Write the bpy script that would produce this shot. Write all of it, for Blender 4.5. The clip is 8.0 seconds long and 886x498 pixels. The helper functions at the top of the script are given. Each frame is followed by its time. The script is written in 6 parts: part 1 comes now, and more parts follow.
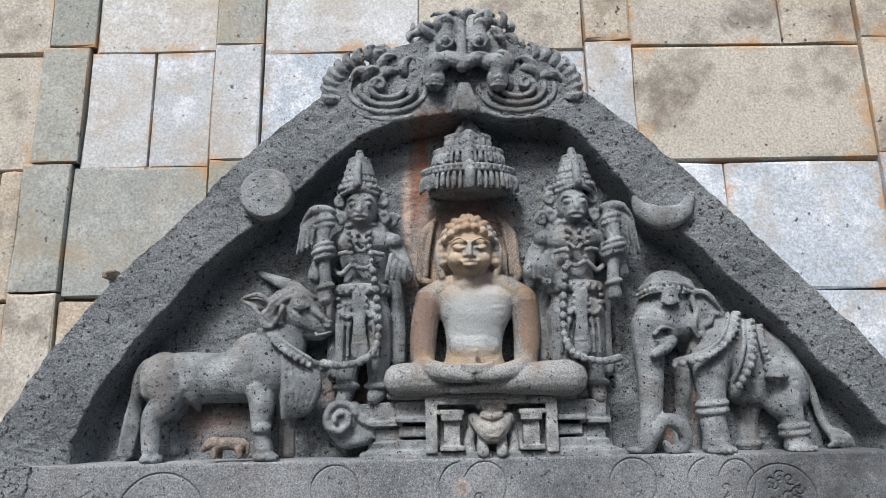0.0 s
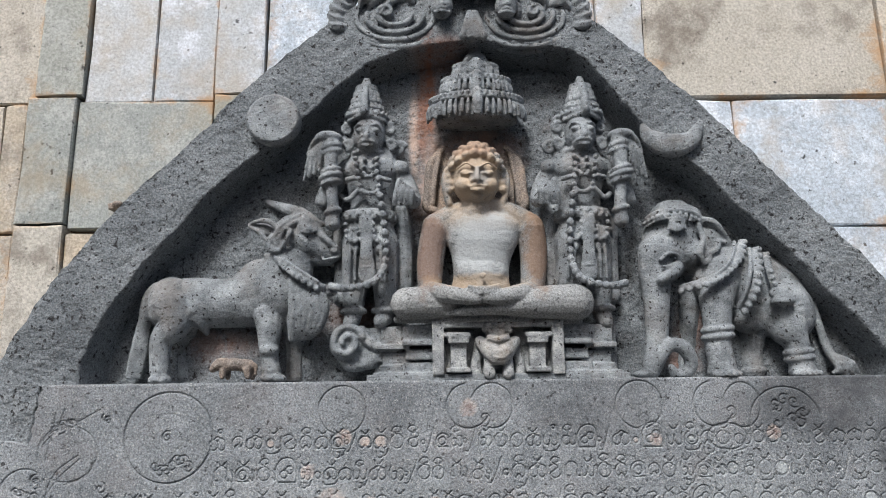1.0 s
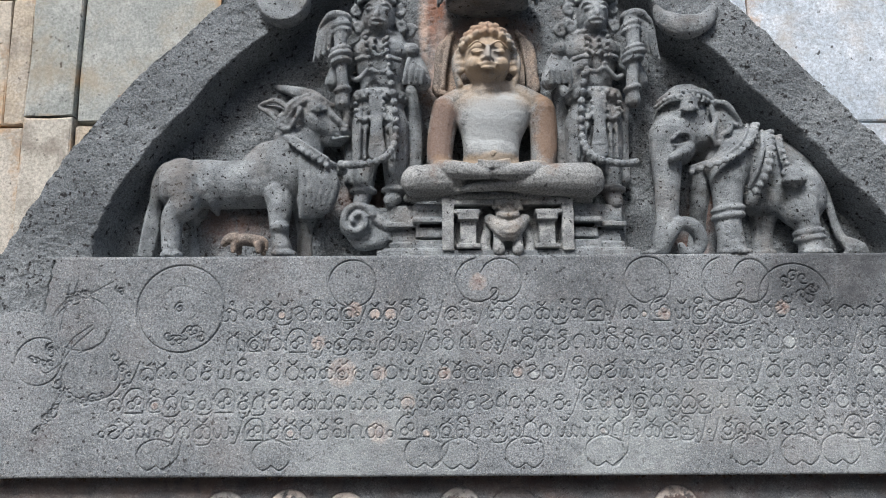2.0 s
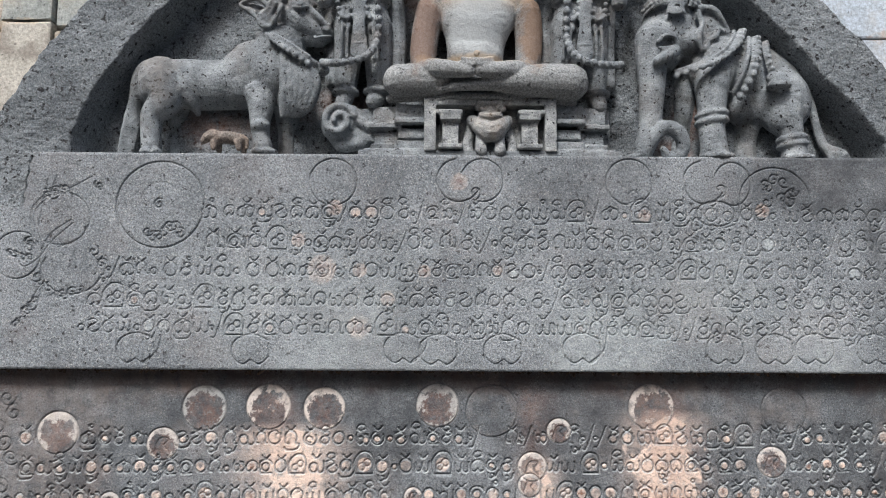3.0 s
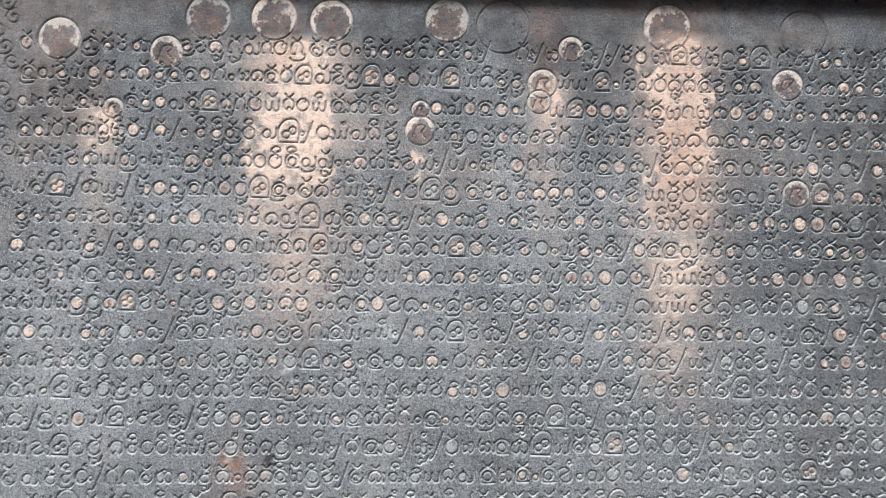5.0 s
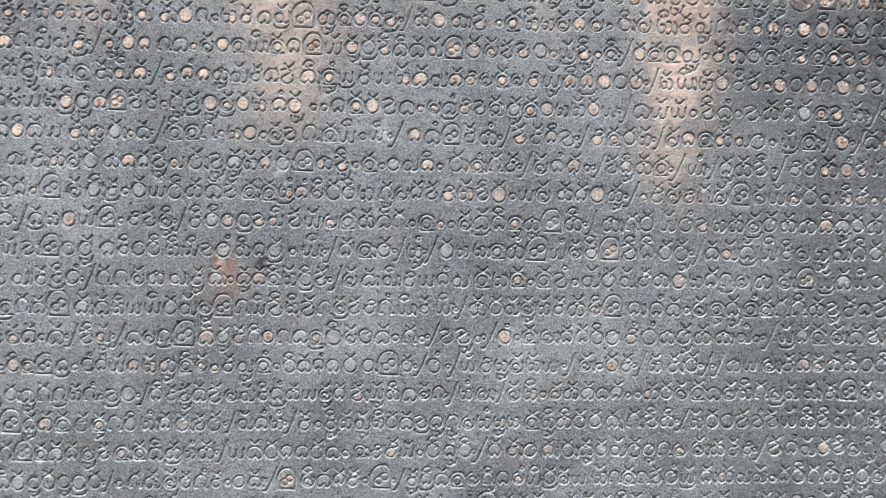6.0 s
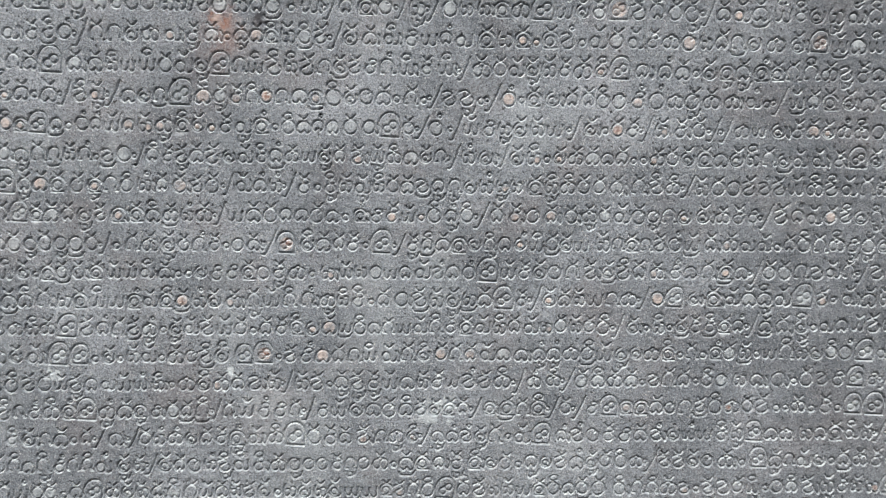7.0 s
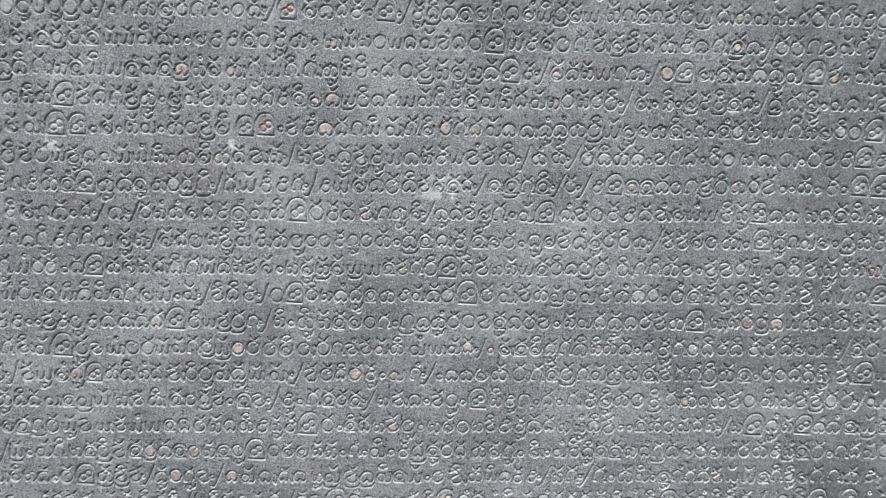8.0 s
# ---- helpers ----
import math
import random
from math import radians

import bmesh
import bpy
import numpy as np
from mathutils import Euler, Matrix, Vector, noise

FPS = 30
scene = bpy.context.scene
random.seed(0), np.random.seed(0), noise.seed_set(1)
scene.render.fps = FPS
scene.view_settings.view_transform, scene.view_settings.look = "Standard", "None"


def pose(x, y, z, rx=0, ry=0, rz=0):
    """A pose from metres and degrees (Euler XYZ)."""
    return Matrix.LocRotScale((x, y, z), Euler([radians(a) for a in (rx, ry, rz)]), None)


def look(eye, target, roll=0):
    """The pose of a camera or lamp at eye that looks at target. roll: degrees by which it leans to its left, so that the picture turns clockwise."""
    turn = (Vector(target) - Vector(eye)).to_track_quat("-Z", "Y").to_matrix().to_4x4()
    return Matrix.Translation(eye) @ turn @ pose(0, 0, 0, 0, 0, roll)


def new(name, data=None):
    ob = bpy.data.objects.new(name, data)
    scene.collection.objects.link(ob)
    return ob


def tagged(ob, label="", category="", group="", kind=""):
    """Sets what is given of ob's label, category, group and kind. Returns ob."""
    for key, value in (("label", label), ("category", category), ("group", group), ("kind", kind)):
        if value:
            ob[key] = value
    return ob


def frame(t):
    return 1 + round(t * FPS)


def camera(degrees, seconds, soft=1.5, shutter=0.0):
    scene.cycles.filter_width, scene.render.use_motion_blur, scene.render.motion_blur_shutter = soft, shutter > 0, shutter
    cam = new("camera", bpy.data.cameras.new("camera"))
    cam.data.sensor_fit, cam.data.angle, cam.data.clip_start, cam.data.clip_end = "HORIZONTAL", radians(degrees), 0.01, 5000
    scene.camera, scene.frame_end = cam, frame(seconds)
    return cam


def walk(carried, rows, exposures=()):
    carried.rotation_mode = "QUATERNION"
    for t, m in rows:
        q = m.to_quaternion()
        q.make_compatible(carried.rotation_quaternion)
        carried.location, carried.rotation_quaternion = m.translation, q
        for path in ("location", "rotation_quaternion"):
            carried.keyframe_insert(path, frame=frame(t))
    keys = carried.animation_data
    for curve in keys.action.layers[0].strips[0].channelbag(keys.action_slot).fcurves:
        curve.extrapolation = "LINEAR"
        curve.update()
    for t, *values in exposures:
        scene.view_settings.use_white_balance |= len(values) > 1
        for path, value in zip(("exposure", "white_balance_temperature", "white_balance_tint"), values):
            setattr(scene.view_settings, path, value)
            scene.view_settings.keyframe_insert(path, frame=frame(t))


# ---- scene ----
cam = camera(68, 8.0, soft=0.55)
PATH = [
    (0, (0.1479, -0.9709, 2.3607), (0.1670, 0.9803, 2.7996), -1.01),
    (0.5, (0.1378, -0.9631, 2.3227), (0.1571, 0.9929, 2.7395), -0.92),
    (1, (0.1373, -0.9527, 2.2765), (0.1532, 1.0091, 2.6650), -0.70),
    (1.5, (0.1244, -0.9393, 2.1921), (0.1188, 1.0298, 2.5421), -0.49),
    (2, (0.1306, -0.9285, 2.1373), (0.1272, 1.0469, 2.4498), -0.32),
    (2.5, (0.1477, -0.9249, 2.1077), (0.1602, 1.0562, 2.3818), 0.01),
    (3, (0.1504, -0.9133, 2.0384), (0.1628, 1.0743, 2.2608), 0.36),
    (3.5, (0.1538, -0.9008, 1.9563), (0.1638, 1.0921, 2.1249), 0.69),
    (4, (0.1505, -0.8849, 1.8595), (0.1609, 1.1114, 1.9814), 1.00),
    (4.5, (0.1460, -0.8704, 1.7274), (0.1487, 1.1278, 1.8122), 1.30),
    (5, (0.1508, -0.8621, 1.5867), (0.1557, 1.1371, 1.6419), 1.66),
    (5.5, (0.1552, -0.8563, 1.4865), (0.1614, 1.1436, 1.5112), 1.98),
    (6, (0.1624, -0.8469, 1.3579), (0.1741, 1.1530, 1.3377), 2.20),
    (6.5, (0.1649, -0.8387, 1.2150), (0.1783, 1.1598, 1.1394), 2.45),
    (7, (0.1702, -0.8380, 1.0948), (0.1881, 1.1574, 0.9603), 2.74),
    (7.5, (0.1723, -0.8425, 0.9770), (0.1993, 1.1476, 0.7802), 3.02),
    (8, (0.1719, -0.8481, 0.8521), (0.2081, 1.1347, 0.5928), 3.44),
]
walk(cam, [(t, look(eye, target, roll)) for t, eye, target, roll in PATH])

# ---- light: open shade under a bright hazy sky ----
world = bpy.data.worlds.new("world")
scene.world = world
world.use_nodes = True
wn = world.node_tree.nodes
sky = wn.new("ShaderNodeTexSky")
sky.sky_type, sky.sun_disc = "NISHITA", False
sky.sun_elevation, sky.sun_rotation = radians(49), radians(200)
sky.dust_density, sky.air_density = 4.0, 1.0
world.node_tree.links.new(sky.outputs[0], wn["Background"].inputs[0])
wn["Background"].inputs[1].default_value = 0.098
sun = new("sun", bpy.data.lights.new("sun", "SUN"))
sun.data.energy, sun.data.angle, sun.data.color = 2.75, radians(14), (0.985, 0.99, 1.0)
sun.matrix_world = look((-0.75, -2.4, 5.0), (0.15, 0.0, 2.0))
scene.view_settings.exposure = 0.45



# ---- materials ----
def stone(name, base, dark, light, grain=420.0, bump=0.5, rough=0.82, tint=None, tint_amount=0.0, blotch=7.0, flecks=0.35, pits=0.5, overlay=None, vary=None, patches=None, zones=(), speckle=0.8, edge=None, sparse=0.0):
    """Weathered stone: two scales of colour, light flecks, dark pits, fine relief; a named point attribute adds old
    paint, stains and painted light and shade.
    """
    m = bpy.data.materials.new(name)
    m.use_nodes = True
    n, l = m.node_tree.nodes, m.node_tree.links
    b = n["Principled BSDF"]
    geo = n.new("ShaderNodeNewGeometry").outputs["Position"]

    def noise_node(scale, detail=6.0, rough_=0.6, offset=0.0):
        t = n.new("ShaderNodeTexNoise")
        t.inputs["Scale"].default_value, t.inputs["Detail"].default_value, t.inputs["Roughness"].default_value = scale, detail, rough_
        mp = n.new("ShaderNodeMapping")
        mp.inputs["Location"].default_value = (offset, offset * 1.7, offset * 0.6)
        l.new(geo, mp.inputs[0])
        l.new(mp.outputs[0], t.inputs["Vector"])
        return t.outputs["Fac"]

    def ramp(fac, stops):
        r = n.new("ShaderNodeValToRGB")
        while len(r.color_ramp.elements) < len(stops):
            r.color_ramp.elements.new(0.5)
        for e, (p, c) in zip(r.color_ramp.elements, stops):
            e.position = p
            e.color = (*c, 1) if len(c) == 3 else c
        l.new(fac, r.inputs[0])
        return r.outputs[0]

    def mix(fac, a, c):
        x = n.new("ShaderNodeMix")
        x.data_type = "RGBA"
        for v, k in ((fac, 0), (a, 6), (c, 7)):
            if isinstance(v, (int, float)):
                x.inputs[k].default_value = v
            elif isinstance(v, tuple):
                x.inputs[k].default_value = (*v, 1)
            else:
                l.new(v, x.inputs[k])
        return x.outputs[2]

    big = ramp(noise_node(blotch, 5, 0.62), [(0.32, dark), (0.5, base), (0.7, light)])
    if vary:
        info = n.new("ShaderNodeObjectInfo")
        big = mix(0.7, big, ramp(info.outputs["Random"], vary))
    if patches:
        big = mix(ramp(noise_node(14.0, 8, 0.72, 41.0), [(0.5, (0, 0, 0)), (0.62, (0.75, 0.75, 0.75))]), big, patches)
    fine = ramp(noise_node(grain * 0.8, 4, 0.75, 3.1), [(0.33, (0.35, 0.35, 0.35)), (0.67, (1.6, 1.6, 1.6))])
    x = n.new("ShaderNodeMix")
    x.data_type, x.blend_type = "RGBA", "MULTIPLY"
    x.inputs[0].default_value = speckle
    l.new(big, x.inputs[6])
    l.new(fine, x.inputs[7])
    col = x.outputs[2]
    if flecks:
        fl = ramp(noise_node(grain * 0.9, 3, 0.6, 9.0), [(0.57, (0, 0, 0)), (0.7, (flecks,) * 3)])
        col = mix(fl, col, (0.55, 0.55, 0.53))
    pit = ramp(noise_node(grain * 0.3, 2, 0.5, 17.0), [(0.27 - sparse, (pits,) * 3), (0.36 - sparse * 1.4, (0, 0, 0))])
    col = mix(pit, col, (0.03, 0.03, 0.032))
    if tint:
        tf = ramp(noise_node(9.0, 6, 0.65, 23.0), [(0.5, (0, 0, 0)), (0.66, (tint_amount,) * 3)])
        col = mix(tf, col, tint)
    if edge:
        sep = n.new("ShaderNodeSeparateXYZ")
        l.new(n.new("ShaderNodeTexCoord").outputs["Generated"], sep.inputs[0])
        near = None
        for axis in (0, 2):
            pp = n.new("ShaderNodeMath")
            pp.operation = "PINGPONG"
            pp.inputs[1].default_value = 0.5
            l.new(sep.outputs[axis], pp.inputs[0])
            if near is None:
                near = pp.outputs[0]
            else:
                mn = n.new("ShaderNodeMath")
                mn.operation = "MINIMUM"
                l.new(near, mn.inputs[0])
                l.new(pp.outputs[0], mn.inputs[1])
                near = mn.outputs[0]
        wob = n.new("ShaderNodeMath")
        wob.operation = "MULTIPLY_ADD"
        wob.inputs[1].default_value = 0.5
        l.new(noise_node(11.0, 6, 0.7, 71.0), wob.inputs[0])
        l.new(near, wob.inputs[2])
        col = mix(ramp(wob.outputs[0], [(0.2, (0.8, 0.8, 0.8)), (0.28, (0, 0, 0))]), col, edge)
    for centre, size, paint, amount in zones:
        off = n.new("ShaderNodeVectorMath")
        off.operation = "SUBTRACT"
        off.inputs[1].default_value = centre
        l.new(geo, off.inputs[0])
        sc = n.new("ShaderNodeVectorMath")
        sc.operation = "DIVIDE"
        sc.inputs[1].default_value = size
        l.new(off.outputs[0], sc.inputs[0])
        ln = n.new("ShaderNodeVectorMath")
        ln.operation = "LENGTH"
        l.new(sc.outputs[0], ln.inputs[0])
        ad = n.new("ShaderNodeMath")
        ad.operation = "MULTIPLY_ADD"
        ad.inputs[1].default_value, ad.inputs[2].default_value = 1.6, -0.8
        l.new(noise_node(28.0, 6, 0.7, 51.0), ad.inputs[0])
        sm = n.new("ShaderNodeMath")
        sm.operation = "ADD"
        l.new(ln.outputs["Value"], sm.inputs[0])
        l.new(ad.outputs[0], sm.inputs[1])
        col = mix(ramp(sm.outputs[0], [(0.55, (amount,) * 3), (1.0, (0, 0, 0))]), col, paint)
    if overlay:
        at = n.new("ShaderNodeAttribute")
        at.attribute_name = overlay
        sep = n.new("ShaderNodeSeparateColor")
        l.new(at.outputs["Color"], sep.inputs[0])
        spot = ramp(noise_node(70.0, 5, 0.7, 31.0), [(0.34, (0.25, 0.25, 0.25)), (0.52, (1, 1, 1))])
        # alpha darkens the stone: stains, and the shade painted on the panel
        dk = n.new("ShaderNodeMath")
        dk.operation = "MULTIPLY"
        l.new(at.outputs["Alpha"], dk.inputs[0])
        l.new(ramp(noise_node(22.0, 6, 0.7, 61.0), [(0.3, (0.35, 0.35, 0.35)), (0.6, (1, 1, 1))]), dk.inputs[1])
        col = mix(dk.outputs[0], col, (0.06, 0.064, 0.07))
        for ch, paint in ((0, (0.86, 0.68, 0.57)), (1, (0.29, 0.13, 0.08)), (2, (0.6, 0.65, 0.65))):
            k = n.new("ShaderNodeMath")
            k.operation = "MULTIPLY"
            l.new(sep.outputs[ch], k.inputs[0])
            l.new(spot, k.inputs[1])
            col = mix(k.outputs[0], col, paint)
    l.new(col, b.inputs["Base Color"])
    b.inputs["Roughness"].default_value = rough
    b.inputs["Specular IOR Level"].default_value = 0.35
    h = n.new("ShaderNodeMath")
    h.operation = "ADD"
    l.new(noise_node(grain * 0.5, 4, 0.7, 5.0), h.inputs[0])
    g2 = n.new("ShaderNodeMath")
    g2.operation = "MULTIPLY"
    g2.inputs[1].default_value = 2.0
    l.new(noise_node(grain * 0.12, 5, 0.65, 7.0), g2.inputs[0])
    l.new(g2.outputs[0], h.inputs[1])
    bp = n.new("ShaderNodeBump")
    bp.inputs["Strength"].default_value, bp.inputs["Distance"].default_value = bump, 0.003
    l.new(h.outputs[0], bp.inputs["Height"])
    l.new(bp.outputs[0], b.inputs["Normal"])
    return m


BASALT = stone("dark_basalt", (0.185, 0.205, 0.218), (0.12, 0.134, 0.145), (0.27, 0.292, 0.306), overlay="paint", bump=1.1, pits=1.0, flecks=0.3, grain=460, speckle=0.95, sparse=-0.03)
FIGURE = stone("carved_basalt", (0.228, 0.25, 0.264), (0.12, 0.134, 0.143), (0.36, 0.39, 0.405), flecks=0.3, pits=1.0, bump=0.8, speckle=0.5, sparse=-0.02, blotch=30.0, grain=620, tint=(0.2, 0.16, 0.13), tint_amount=0.4)
SLAB = stone("inscribed_basalt", (0.22, 0.24, 0.255), (0.152, 0.168, 0.182), (0.31, 0.332, 0.35), tint=(0.27, 0.21, 0.19), tint_amount=0.18, overlay="paint", bump=0.55, flecks=0.75, pits=0.9, grain=520, speckle=0.95)
EDGE = (0.46, 0.28, 0.14)
PALE = stone("limewashed_schist", (0.42, 0.43, 0.43), (0.27, 0.3, 0.32), (0.55, 0.56, 0.56), grain=260, blotch=5.0, tint=(0.4, 0.32, 0.22), tint_amount=0.45, edge=EDGE, bump=0.35, pits=0.8, flecks=0.0, speckle=0.45, patches=(0.66, 0.69, 0.74), sparse=0.03, vary=[(0.0, (0.42, 0.46, 0.5)), (0.4, (0.53, 0.55, 0.56)), (0.75, (0.55, 0.53, 0.49)), (1.0, (0.5, 0.56, 0.63))])
BLUE = stone("blue_limewashed_schist", (0.45, 0.5, 0.55), (0.27, 0.32, 0.38), (0.58, 0.62, 0.66), grain=260, blotch=6.0, tint=(0.42, 0.34, 0.25), tint_amount=0.5, edge=EDGE, bump=0.35, pits=0.9, flecks=0.0, speckle=0.55, patches=(0.7, 0.74, 0.79), sparse=0.03, vary=[(0.0, (0.4, 0.46, 0.53)), (1.0, (0.5, 0.56, 0.62))])
OLIVE = stone("lichen_grey_schist", (0.3, 0.32, 0.29), (0.21, 0.23, 0.21), (0.42, 0.42, 0.38), grain=260, blotch=5.0, tint=(0.36, 0.29, 0.19), tint_amount=0.5, edge=EDGE, bump=0.35, pits=0.9, flecks=0.0, speckle=0.5, patches=(0.42, 0.43, 0.41), sparse=0.025, vary=[(0.0, (0.26, 0.28, 0.26)), (0.5, (0.33, 0.35, 0.34)), (1.0, (0.36, 0.35, 0.29))])
TAN = stone("ochre_weathered_schist", (0.45, 0.41, 0.34), (0.26, 0.23, 0.19), (0.57, 0.54, 0.48), grain=260, blotch=4.0, tint=(0.15, 0.125, 0.1), tint_amount=0.75, edge=EDGE, bump=0.4, pits=0.95, flecks=0.0, speckle=0.55, patches=(0.5, 0.47, 0.42), sparse=0.02, vary=[(0.0, (0.47, 0.39, 0.29)), (0.5, (0.46, 0.45, 0.41)), (1.0, (0.52, 0.46, 0.38))])
MORTAR = stone("dark_joint", (0.17, 0.12, 0.08), (0.07, 0.055, 0.045), (0.32, 0.22, 0.13), blotch=14.0)
EARTH = stone("dry_earth", (0.22, 0.2, 0.18), (0.16, 0.145, 0.13), (0.28, 0.26, 0.235), grain=120)


# ---- mesh tools ----
def mesh_object(name, verts, faces, material, parent=None, label="", smooth=True, paint=None):
    me = bpy.data.meshes.new(name)
    if isinstance(verts, np.ndarray):
        nf = len(faces)
        me.vertices.add(len(verts))
        me.vertices.foreach_set("co", verts.astype(np.float32).ravel())
        me.loops.add(nf * 4)
        me.loops.foreach_set("vertex_index", faces.astype(np.int32).ravel())
        me.polygons.add(nf)
        me.polygons.foreach_set("loop_start", np.arange(0, nf * 4, 4, dtype=np.int32))
        me.update(calc_edges=True)
    else:
        me.from_pydata(verts, [], faces)
    me.polygons.foreach_set("use_smooth", [smooth] * len(me.polygons))
    if paint is not None:
        at = me.color_attributes.new("paint", "FLOAT_COLOR", "POINT")
        full = np.ones((len(verts), 4), np.float32)
        full[:, :paint.shape[1]] = paint
        full[:, 3] = paint[:, 3] if paint.shape[1] == 4 else 0
        at.data.foreach_set("color", full.ravel())
    me.materials.append(material)
    ob = new(name, me)
    if parent:
        ob.parent = parent
    if label:
        tagged(ob, label)
    return ob


def part(name, bm, material, parent=None, label="", smooth=True):
    me = bpy.data.meshes.new(name)
    bm.to_mesh(me)
    bm.free()
    me.polygons.foreach_set("use_smooth", [smooth] * len(me.polygons))
    me.materials.append(material)
    ob = new(name, me)
    if parent:
        ob.parent = parent
    if label:
        tagged(ob, label)
    return ob


def lattice(shape, cells, seed):
    """Smooth noise between -1 and 1 on a grid of that shape, with that many cells across."""
    r = np.random.default_rng(seed)
    cy, cx = max(2, int(cells * shape[0] / shape[1])), max(2, int(cells))
    g = r.uniform(-1, 1, (cy + 2, cx + 2))
    y, x = np.linspace(0, cy, shape[0]), np.linspace(0, cx, shape[1])
    iy, ix = y.astype(int), x.astype(int)
    fy, fx = (y - iy)[:, None], (x - ix)[None]
    fy, fx = fy * fy * (3 - 2 * fy), fx * fx * (3 - 2 * fx)
    a, b = g[np.ix_(iy, ix)], g[np.ix_(iy, ix + 1)]
    c, d = g[np.ix_(iy + 1, ix)], g[np.ix_(iy + 1, ix + 1)]
    return (a * (1 - fx) + b * fx) * (1 - fy) + (c * (1 - fx) + d * fx) * fy


def rough(shape, cells, seed, octaves=4, fall=0.55):
    return sum(lattice(shape, cells * 2**k, seed + k) * fall**k for k in range(octaves))


def outline(points, X, Z):
    """Signed distance to a closed outline in x and z, negative inside."""
    p = np.array(points)
    q = np.roll(p, -1, axis=0)
    dist = np.full(X.shape, 1e9)
    inside = np.zeros(X.shape, bool)
    for (ax, az), (bx, bz) in zip(p, q):
        ex, ez = bx - ax, bz - az
        t = np.clip(((X - ax) * ex + (Z - az) * ez) / (ex * ex + ez * ez), 0, 1)
        dist = np.minimum(dist, np.hypot(X - ax - t * ex, Z - az - t * ez))
        cross = (az > Z) != (bz > Z)
        inside ^= cross & (X < ax + (Z - az) * ex / (ez if ez else 1e-9))
    return np.where(inside, -dist, dist)


def relief(name, x0, x1, z0, z1, step, depth_at, back, material, parent=None, label="", shape_at=None, paint_at=None):
    """A carved stone face: a fine grid in x and z whose depth is carved, with edges going back to y = back."""
    nx, nz = int(round((x1 - x0) / step)) + 1, int(round((z1 - z0) / step)) + 1
    xs, zs = np.linspace(x0, x1, nx), np.linspace(z0, z1, nz)
    X, Z = np.meshgrid(xs, zs)
    Y = depth_at(X, Z)
    keep = np.ones((nz - 1, nx - 1), bool)
    if shape_at is not None:
        S = shape_at(X, Z)
        c = (S[:-1, :-1] < 0) | (S[1:, :-1] < 0) | (S[:-1, 1:] < 0) | (S[1:, 1:] < 0)
        keep = c
        gz, gx = np.gradient(S, zs, xs)
        far = np.clip(S, 0, None)
        X, Z = X - far * gx, Z - far * gz
    idx = np.arange(nx * nz).reshape(nz, nx)
    faces = np.stack([idx[:-1, :-1][keep], idx[:-1, 1:][keep], idx[1:, 1:][keep], idx[1:, :-1][keep]], 1)
    e = np.concatenate([faces[:, [0, 1]], faces[:, [1, 2]], faces[:, [2, 3]], faces[:, [3, 0]]])
    key = np.sort(e, 1) @ np.array([nx * nz, 1])
    _, first, count = np.unique(key, return_index=True, return_counts=True)
    rim = e[first[count == 1]]
    verts = np.stack([X.ravel(), Y.ravel(), Z.ravel()], 1)
    extra = np.unique(rim)
    where = np.full(len(verts), -1)
    where[extra] = len(verts) + np.arange(len(extra))
    tail = verts[extra].copy()
    tail[:, 1] = back
    side = np.stack([rim[:, 1], rim[:, 0], where[rim[:, 0]], where[rim[:, 1]]], 1)
    paint = None
    if paint_at is not None:
        paint = paint_at(X, Z)
        paint = paint.reshape(-1, paint.shape[-1])
        paint = np.concatenate([paint, paint[extra]])
    verts, faces = np.concatenate([verts, tail]), np.concatenate([faces, side])
    used = np.zeros(len(verts), bool)
    used[faces] = True
    order = np.cumsum(used) - 1
    return mesh_object(name, verts[used], order[faces], material, parent, label, paint=None if paint is None else paint[used])


# ---- carving tools: closed forms that a voxel skin joins into one stone ----
def curve_points(points, n):
    """n points along a smooth line through the given ones (each with its radius)."""
    p = np.array(points, float)
    if len(p) == 2:
        return p[0] + (p[1] - p[0]) * np.linspace(0, 1, n)[:, None]
    p = np.concatenate([[2 * p[0] - p[1]], p, [2 * p[-1] - p[-2]]])
    out = []
    for s in np.linspace(0, len(p) - 3 - 1e-9, n):
        i = int(s)
        u = s - i
        a, b, c, d = p[i:i + 4]
        out.append(0.5 * (2 * b + (c - a) * u + (2 * a - 5 * b + 4 * c - d) * u * u + (3 * b - a - 3 * c + d) * u**3))
    return np.array(out)


def holder(name, label, category, group=""):
    """An empty at the world's origin that carries the parts of one thing."""
    return tagged(new(name), label, category, group)


def ball_form(seg):
    """Corners and faces of a round form."""
    rows = max(6, seg * 2 // 3)
    v = [(0, 0, 1)] + [(math.sin(math.pi * i / rows) * math.cos(2 * math.pi * k / seg), math.sin(math.pi * i / rows) * math.sin(2 * math.pi * k / seg), math.cos(math.pi * i / rows)) for i in range(1, rows) for k in range(seg)] + [(0, 0, -1)]
    f = [(0, 1 + k, 1 + (k + 1) % seg) for k in range(seg)]
    for i in range(rows - 2):
        a, b = 1 + i * seg, 1 + (i + 1) * seg
        f += [(a + k, b + k, b + (k + 1) % seg, a + (k + 1) % seg) for k in range(seg)]
    a, e = 1 + (rows - 2) * seg, len(v) - 1
    return np.array(v), f + [(a + k, e, a + (k + 1) % seg) for k in range(seg)]


BALLS = {n: ball_form(n) for n in (8, 10, 14, 18, 20)}


